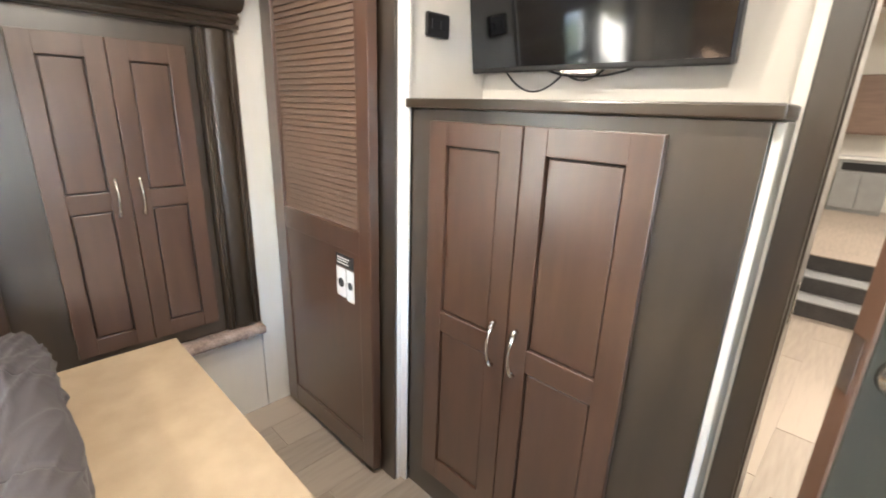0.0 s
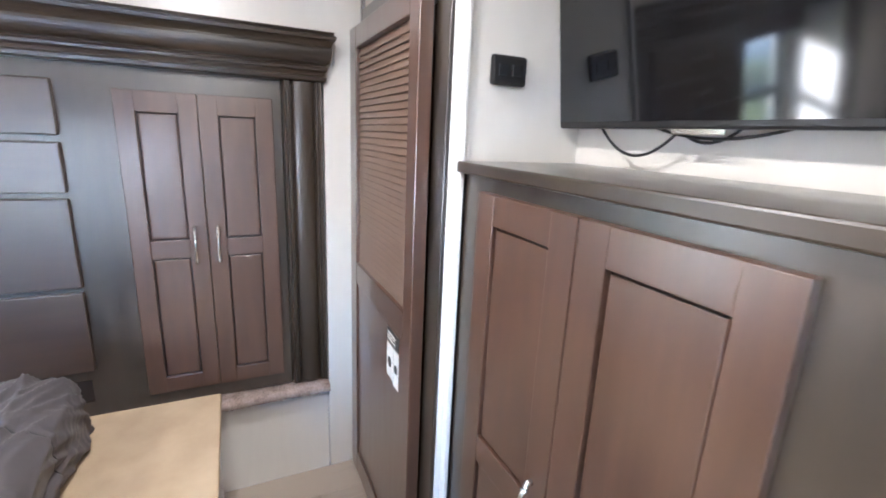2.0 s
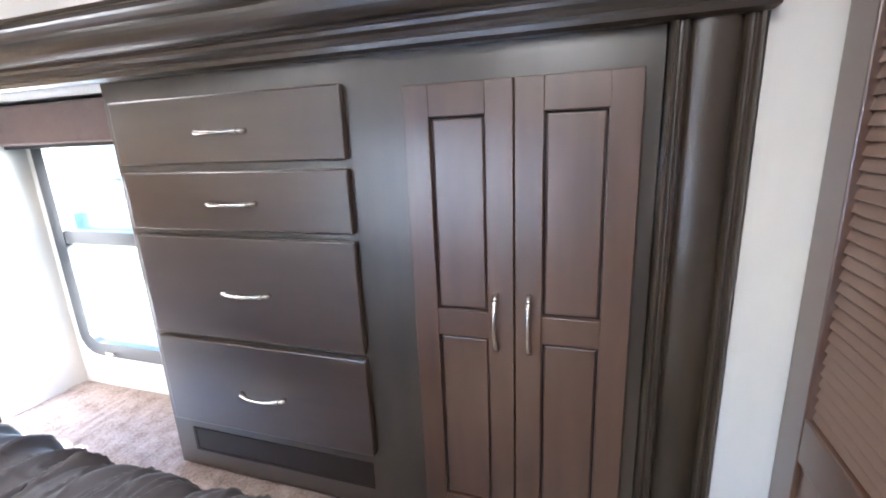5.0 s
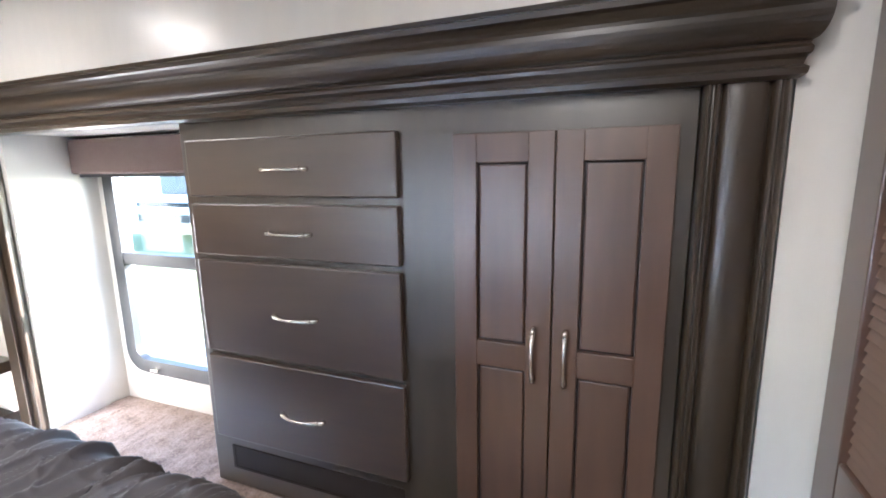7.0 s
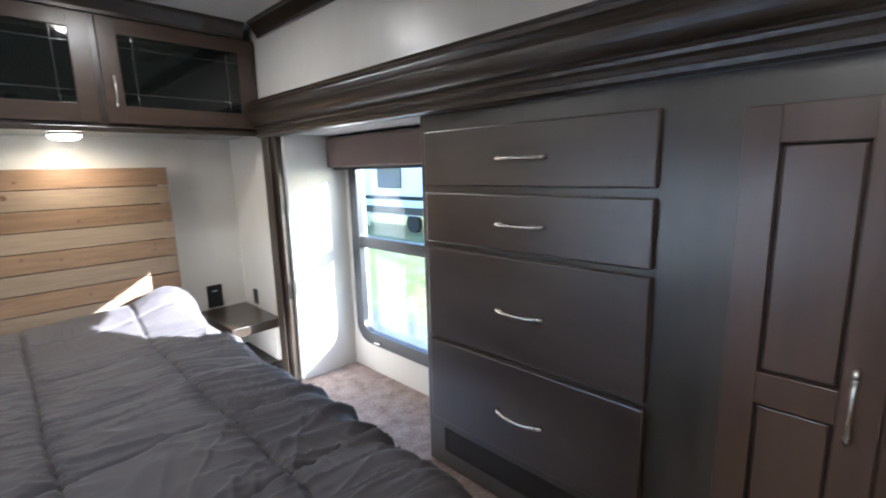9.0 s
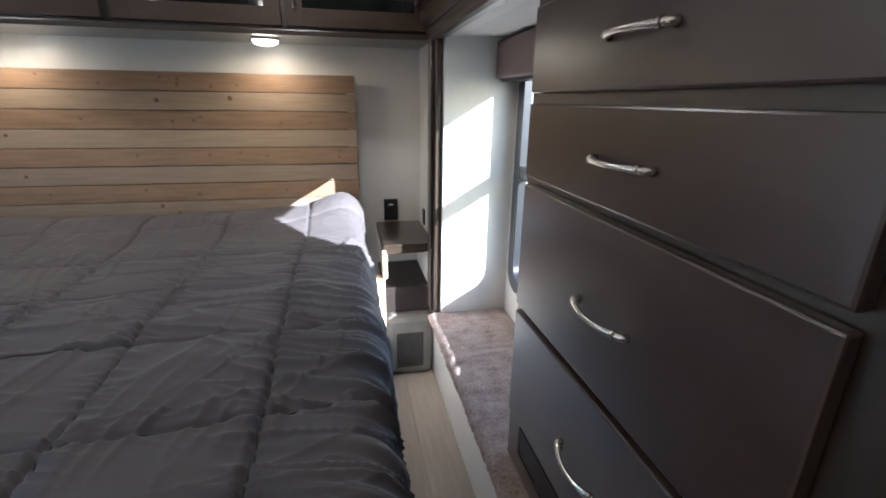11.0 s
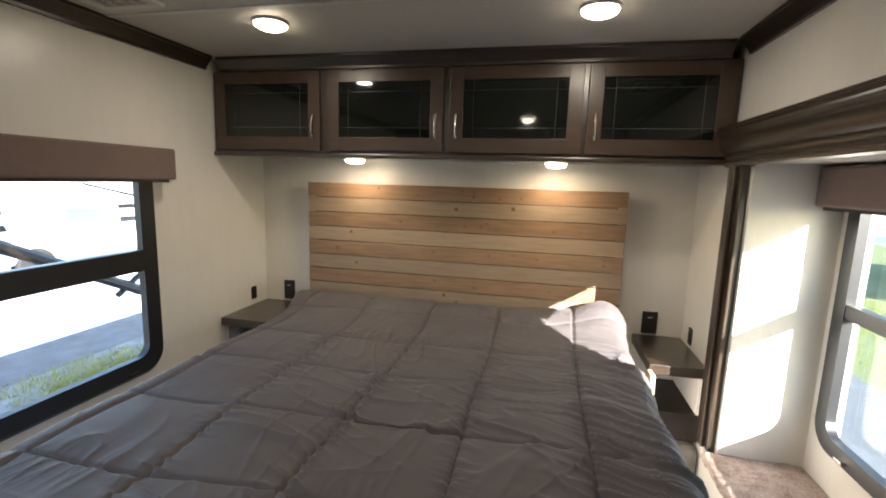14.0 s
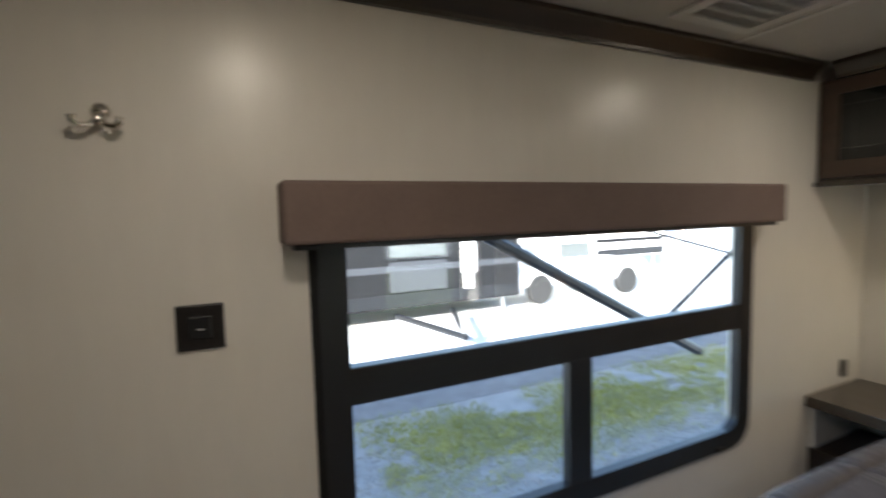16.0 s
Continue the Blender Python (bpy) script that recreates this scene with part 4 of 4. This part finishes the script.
def grass(x0, x1, y0, y1, count, seed, name, label):
    rng = random.Random(seed)
    verts, faces = [], []
    for _ in range(count):
        x, y = rng.uniform(x0, x1), rng.uniform(y0, y1)
        e = min(x - x0, x1 - x)
        if e < 0.9 and rng.random() > e / 0.9:
            continue
        if rng.random() < 0.25 - 1.6 * noise.noise(Vector((x * 0.9, y * 0.9, 4))) - 0.8 * noise.noise(Vector((x * 4, y * 4, 2))):
            continue
        a, h, w = rng.uniform(0, 6.28), rng.uniform(0.015, 0.06), rng.uniform(0.004, 0.010)
        dx, dy = math.cos(a), math.sin(a)
        k = len(verts)
        verts += [(x - dy * w, y + dx * w, GZ + 0.02), (x + dy * w, y - dx * w, GZ + 0.02), (x + dx * h * 0.6, y + dy * h * 0.6, GZ + 0.03 + h)]
        faces.append((k, k + 1, k + 2))
    me = bpy.data.meshes.new(name)
    me.from_pydata(verts, [], faces)
    me.materials.append(GRASS)
    return tagged(new(name, me), label, "grass", kind="stuff")


grass(2.9, 5.0, -8, 3, 130000, 3, "grass", "patchy green grass strip beside gravel")
grass(-9.0, -5.3, -12, 2, 40000, 5, "grass", "sunlit green grass beyond the drive")


def stones(x0, x1, y0, y1, count, seed):
    rng = random.Random(seed)
    verts, faces = [], []
    for _ in range(count):
        x, y, r = rng.uniform(x0, x1), rng.uniform(y0, y1), rng.uniform(0.010, 0.028)
        k = len(verts)
        a = rng.uniform(0, 6.28)
        verts += [(x + r * rng.uniform(0.7, 1.2) * math.cos(a + i * 1.5708), y + r * rng.uniform(0.7, 1.2) * math.sin(a + i * 1.5708), GZ + 0.028) for i in range(4)] + [(x + rng.uniform(-0.3, 0.3) * r, y, GZ + 0.03 + r * rng.uniform(0.5, 1.0))]
        faces += [(k + i, k + (i + 1) % 4, k + 4) for i in range(4)]
    me = bpy.data.meshes.new("gravel_stones")
    me.from_pydata(verts, [], faces)
    me.materials.append(STONE)
    return tagged(new("gravel_stones", me), "loose grey gravel stones on the ground", "gravel", kind="stuff")


STONE = mat("grey_stone", (0.34, 0.335, 0.33), 0.9, second=(0.16, 0.16, 0.16), scale=25)
stones(1.6, 4.2, -5.5, 2.5, 16000, 9)


def wheel(parent, x, y, z, r, w):
    t = part("wheel", lathe(bmesh.new(), (x, y, z), [(r * 0.55, -w / 2), (r * 0.93, -w / 2), (r, -w * 0.32), (r, w * 0.32), (r * 0.93, w / 2), (r * 0.55, w / 2)], "x", 28), TYRE, parent)
    part("rim", lathe(bmesh.new(), (x, y, z), [(0.0, -w * 0.35), (r * 0.25, -w * 0.4), (r * 0.5, -w * 0.3), (r * 0.56, -w * 0.48), (r * 0.56, w * 0.48), (0.0, w * 0.4)], "x", 28), BLACK, t)


def trailer(x0, x1, y0, y1, colour, label, stripe, win, top=3.35, low=0.65):
    t = thing("travel_trailer", ((x0 + x1) / 2, (y0 + y1) / 2, GZ), label, "trailer")
    part("body", box(x0, x1, y0, y1, GZ + low, GZ + top, 0.05), colour, t)
    xs = x0 if x0 > 0 else x1
    s = -1 if x0 > 0 else 1
    part("skirt", box(*sorted((xs + s * 0.002, xs + s * 0.012)), y0 + 0.1, y1 - 0.1, GZ + low + 0.05, GZ + low + 0.33), BLACKFRAME, t)
    part("stripe", box(*sorted((xs + s * 0.002, xs + s * 0.010)), y0 + 0.1, y1 - 0.1, GZ + 1.25, GZ + 1.40), stripe, t)
    for a, b, c, d in win:
        w = part("window", box(*sorted((xs + s * 0.002, xs + s * 0.03)), a, b, GZ + c, GZ + d, 0.01), BLACKFRAME, t)
        part("pane", box(*sorted((xs + s * 0.03, xs + s * 0.034)), a + 0.05, b - 0.05, GZ + c + 0.05, GZ + d - 0.05), GLASSY, w)
    m = (y0 + y1) / 2
    for dy in (-0.5, 0.5):
        wheel(t, xs - s * 0.14, m + dy, GZ + 0.36, 0.36, 0.22)
    part("jack_leg", boxes([(xs - s * 0.3 - 0.03, xs - s * 0.3 + 0.03, y + 0.3, y + 0.38, GZ, GZ + 0.66) for y in (y0, y1 - 0.8)]), ZINC, t)
    return t


GLASSY = mat("trailer_window", (0.10, 0.11, 0.11), 0.05, vary=0.1)
grey_trailer = trailer(9.2, 11.6, -6.1, 9.4, RVGREY, "charcoal travel trailer parked across the drive", STRIPE, [(-4.07, -2.62, 1.54, 2.25), (1.2, 2.8, 1.5, 2.2)], 2.42, 0.42)
part("entry_door", box(9.168, 9.197, -4.05, -2.66, GZ + 0.80, GZ + 1.48, 0.01), STRIPE, grey_trailer, "pale grey lower door panel")
part("awning_post", box(9.14, 9.197, -4.82, -4.44, GZ + 1.12, GZ + 2.4, 0.01), RVWHITE, grey_trailer, "white upright panel")
part("awning_post", box(9.14, 9.197, -4.74, -4.50, GZ + 0.74, GZ + 1.1, 0.01), RVWHITE, grey_trailer, "white upright panel")
# lengthened behind the charcoal trailer as a bright reflector for the wardrobe sheen
trailer(13.0, 15.5, -16.0, 1.0, RVWHITE, "white travel trailer parked in the sun", RVGREY, [(-14.5, -13.2, 1.7, 2.4)])
trailer(-14.5, -12.0, -16.0, -8.0, RVWHITE, "white travel trailer on the grass", RVGREY, [(-14.5, -13.0, 1.7, 2.5), (-11, -9.8, 1.7, 2.5)])
# pickup truck
t = thing("pickup_truck", (10.6, -8.8, GZ), "white pickup truck parked on the gravel", "truck")
part("body", boxes([(9.7, 11.5, -11.2, -6.25, GZ + 0.45, GZ + 1.0)], 0.14), RVWHITE, t)
part("cab", boxes([(9.85, 11.35, -9.4, -7.5, GZ + 0.95, GZ + 1.75)], 0.25), RVWHITE, t)
part("side_window", box(9.84, 9.86, -9.0, -7.9, GZ + 1.2, GZ + 1.6, 0.004), GLASSY, t)
for y in (-10.3, -7.1):
    wheel(t, 9.75, y, GZ + 0.4, 0.4, 0.26)
# low black tow dolly frame on the road, and a propped awning arm
t = thing("hitch_frame", (7.4, -3.2, GZ), "black steel trailer hitch frame on the drive", "trailer hitch")
part("bar", tube(bmesh.new(), [(8.6, -2.6, GZ + 0.4), (6.6, -3.2, GZ + 0.35)], 0.06, 8), BLACKFRAME, t)
part("bar", tube(bmesh.new(), [(8.6, -3.9, GZ + 0.4), (6.6, -3.2, GZ + 0.35)], 0.06, 8), BLACKFRAME, t)
part("jack", tube(bmesh.new(), [(6.7, -3.2, GZ), (6.7, -3.2, GZ + 0.7)], 0.05, 8), ZINC, t)
t = thing("awning_arm", (1.2, -2.2, GZ), "folded dark metal awning arm outside the window", "awning arm")
part("main_arm", tube(bmesh.new(), [(1.80, -0.75, 1.41), (1.80, -2.60, 0.45)], 0.036, 8), BLACKFRAME, t)
part("brace", tube(bmesh.new(), [(1.80, -2.10, 0.62), (1.80, -3.20, 1.30)], 0.020, 8), BLACKFRAME, t)
part("thin_rod", tube(bmesh.new(), [(1.82, -1.95, 1.36), (1.82, -3.20, 1.07)], 0.008, 6), BLACKFRAME, t)
part("bracket", tube(bmesh.new(), [(0.770, -3.2, 1.30), (1.82, -3.2, 1.30)], 0.018, 8), BLACKFRAME, t)


def tree(x, y, h, seed):
    rng = random.Random(seed)
    t = thing("tree", (x, y, GZ), "leafy green tree in the distance", "tree", "far trees")
    bm = tube(bmesh.new(), [(x, y, GZ), (x + 0.1, y, GZ + h * 0.3), (x - 0.1, y + 0.1, GZ + h * 0.6), (x, y, GZ + h * 0.9)], [0.22, 0.17, 0.10, 0.03], 8)
    for _ in range(7):
        a, z = rng.uniform(0, 6.28), rng.uniform(0.3, 0.7) * h
        tube(bm, [(x, y, GZ + z), (x + math.cos(a) * h * 0.22, y + math.sin(a) * h * 0.22, GZ + z + h * 0.16)], [0.07, 0.02], 6)
    part("trunk", bm, PINE, t)
    verts, faces = [], []
    lumps = [(rng.gauss(0, h * 0.15), rng.gauss(0, h * 0.15), h * rng.uniform(0.4, 0.95), h * rng.uniform(0.08, 0.16)) for _ in range(16)]
    for lx, ly, lz, lr in lumps:
        for _ in range(160):
            v = Vector((rng.gauss(0, 1), rng.gauss(0, 1), rng.gauss(0, 1))).normalized() * lr * rng.uniform(0.5, 1.1)
            c = Vector((x + lx, y + ly, GZ + lz)) + v
            a = Vector((rng.gauss(0, 1), rng.gauss(0, 1), rng.gauss(0, 1))).normalized() * 0.13
            b = a.orthogonal().normalized() * 0.08
            k = len(verts)
            verts += [c - a, c + b, c + a, c - b]
            faces.append((k, k + 1, k + 2, k + 3))
    me = bpy.data.meshes.new("crown")
    me.from_pydata([v - Vector((x, y, GZ)) for v in verts], [], faces)
    me.materials.append(LEAF)
    o = new("crown", me)
    o.parent = t


for k, (x, y, h) in enumerate(((-24, -30, 8), (-20, -38, 9), (-27, -22, 7), (-30, -14, 9), (26, -34, 8), (30, -24, 9), (34, -12, 8), (32, -2, 9))):
    tree(x, y, h, 20 + k)

# roof over the room, shading the ground beside it
tagged(part("roof", box(XR - 0.10, XL + 0.08, YH - 0.15, 3.9, 2.125, 2.18), RVWHITE), kind="structure")
tagged(part("roof_upper", box(XR - 0.10, XL + 0.08, 3.9, 7.1, 2.62, 2.68), RVWHITE), kind="structure")
tagged(part("outer_wall_slide_side", boxes([(-1.80, -1.7205, YH - 0.06, 3.9, 2.06, 2.12), (-2.1, -1.7205, 0.96, 3.9, -0.2, 2.06), (-2.1, -1.7205, 3.9, 7.0, -0.2, 2.62), (-1.72, XL, 3.84, 3.9, 2.185, 2.62), (-0.94, XL, 7.0, 7.06, -0.1, 2.62)]), RVWHITE), kind="structure")
tagged(part("underfloor", box(-2.0, XL + 0.06, YH - 0.06, 6.7, -0.14, -0.02), RVGREY), kind="structure")

# ---- floor planks ----
floor = thing("floor", (0, 0, -0.02), "pale greige wood-look vinyl plank floor", "floor", kind="structure")
part("subfloor", box(XR, XL, YH, 3.8, -0.02, -0.004), FLOOR, floor)
plank = bmesh.new()
bx(plank, -0.0745, 0.0745, -0.598, 0.598, -0.004, 0.0, 0.0008)
pm = bpy.data.meshes.new("plank")
plank.to_mesh(pm)
plank.free()
pm.materials.append(FLOOR)
for i in range(16):
    x = XR + 0.075 + i * 0.15
    y = YH + (0.0, 0.4, 0.8)[i * 7 % 3]
    if y > YH:
        part("plank", box(x - 0.0745, x + 0.0745, YH + 0.001, y - 0.002, -0.004, 0.0, 0.0008), FLOOR, floor)
    while y < 3.79:
        if y + 1.2 < 3.8:
            o = new("plank", pm)
            o.parent = floor
            o.location = (x, y + 0.6, 0.02)
        else:
            part("plank", box(x - 0.0745, x + 0.0745, y + 0.002, 3.8, -0.004, 0.0, 0.0008), FLOOR, floor)
        y += 1.2
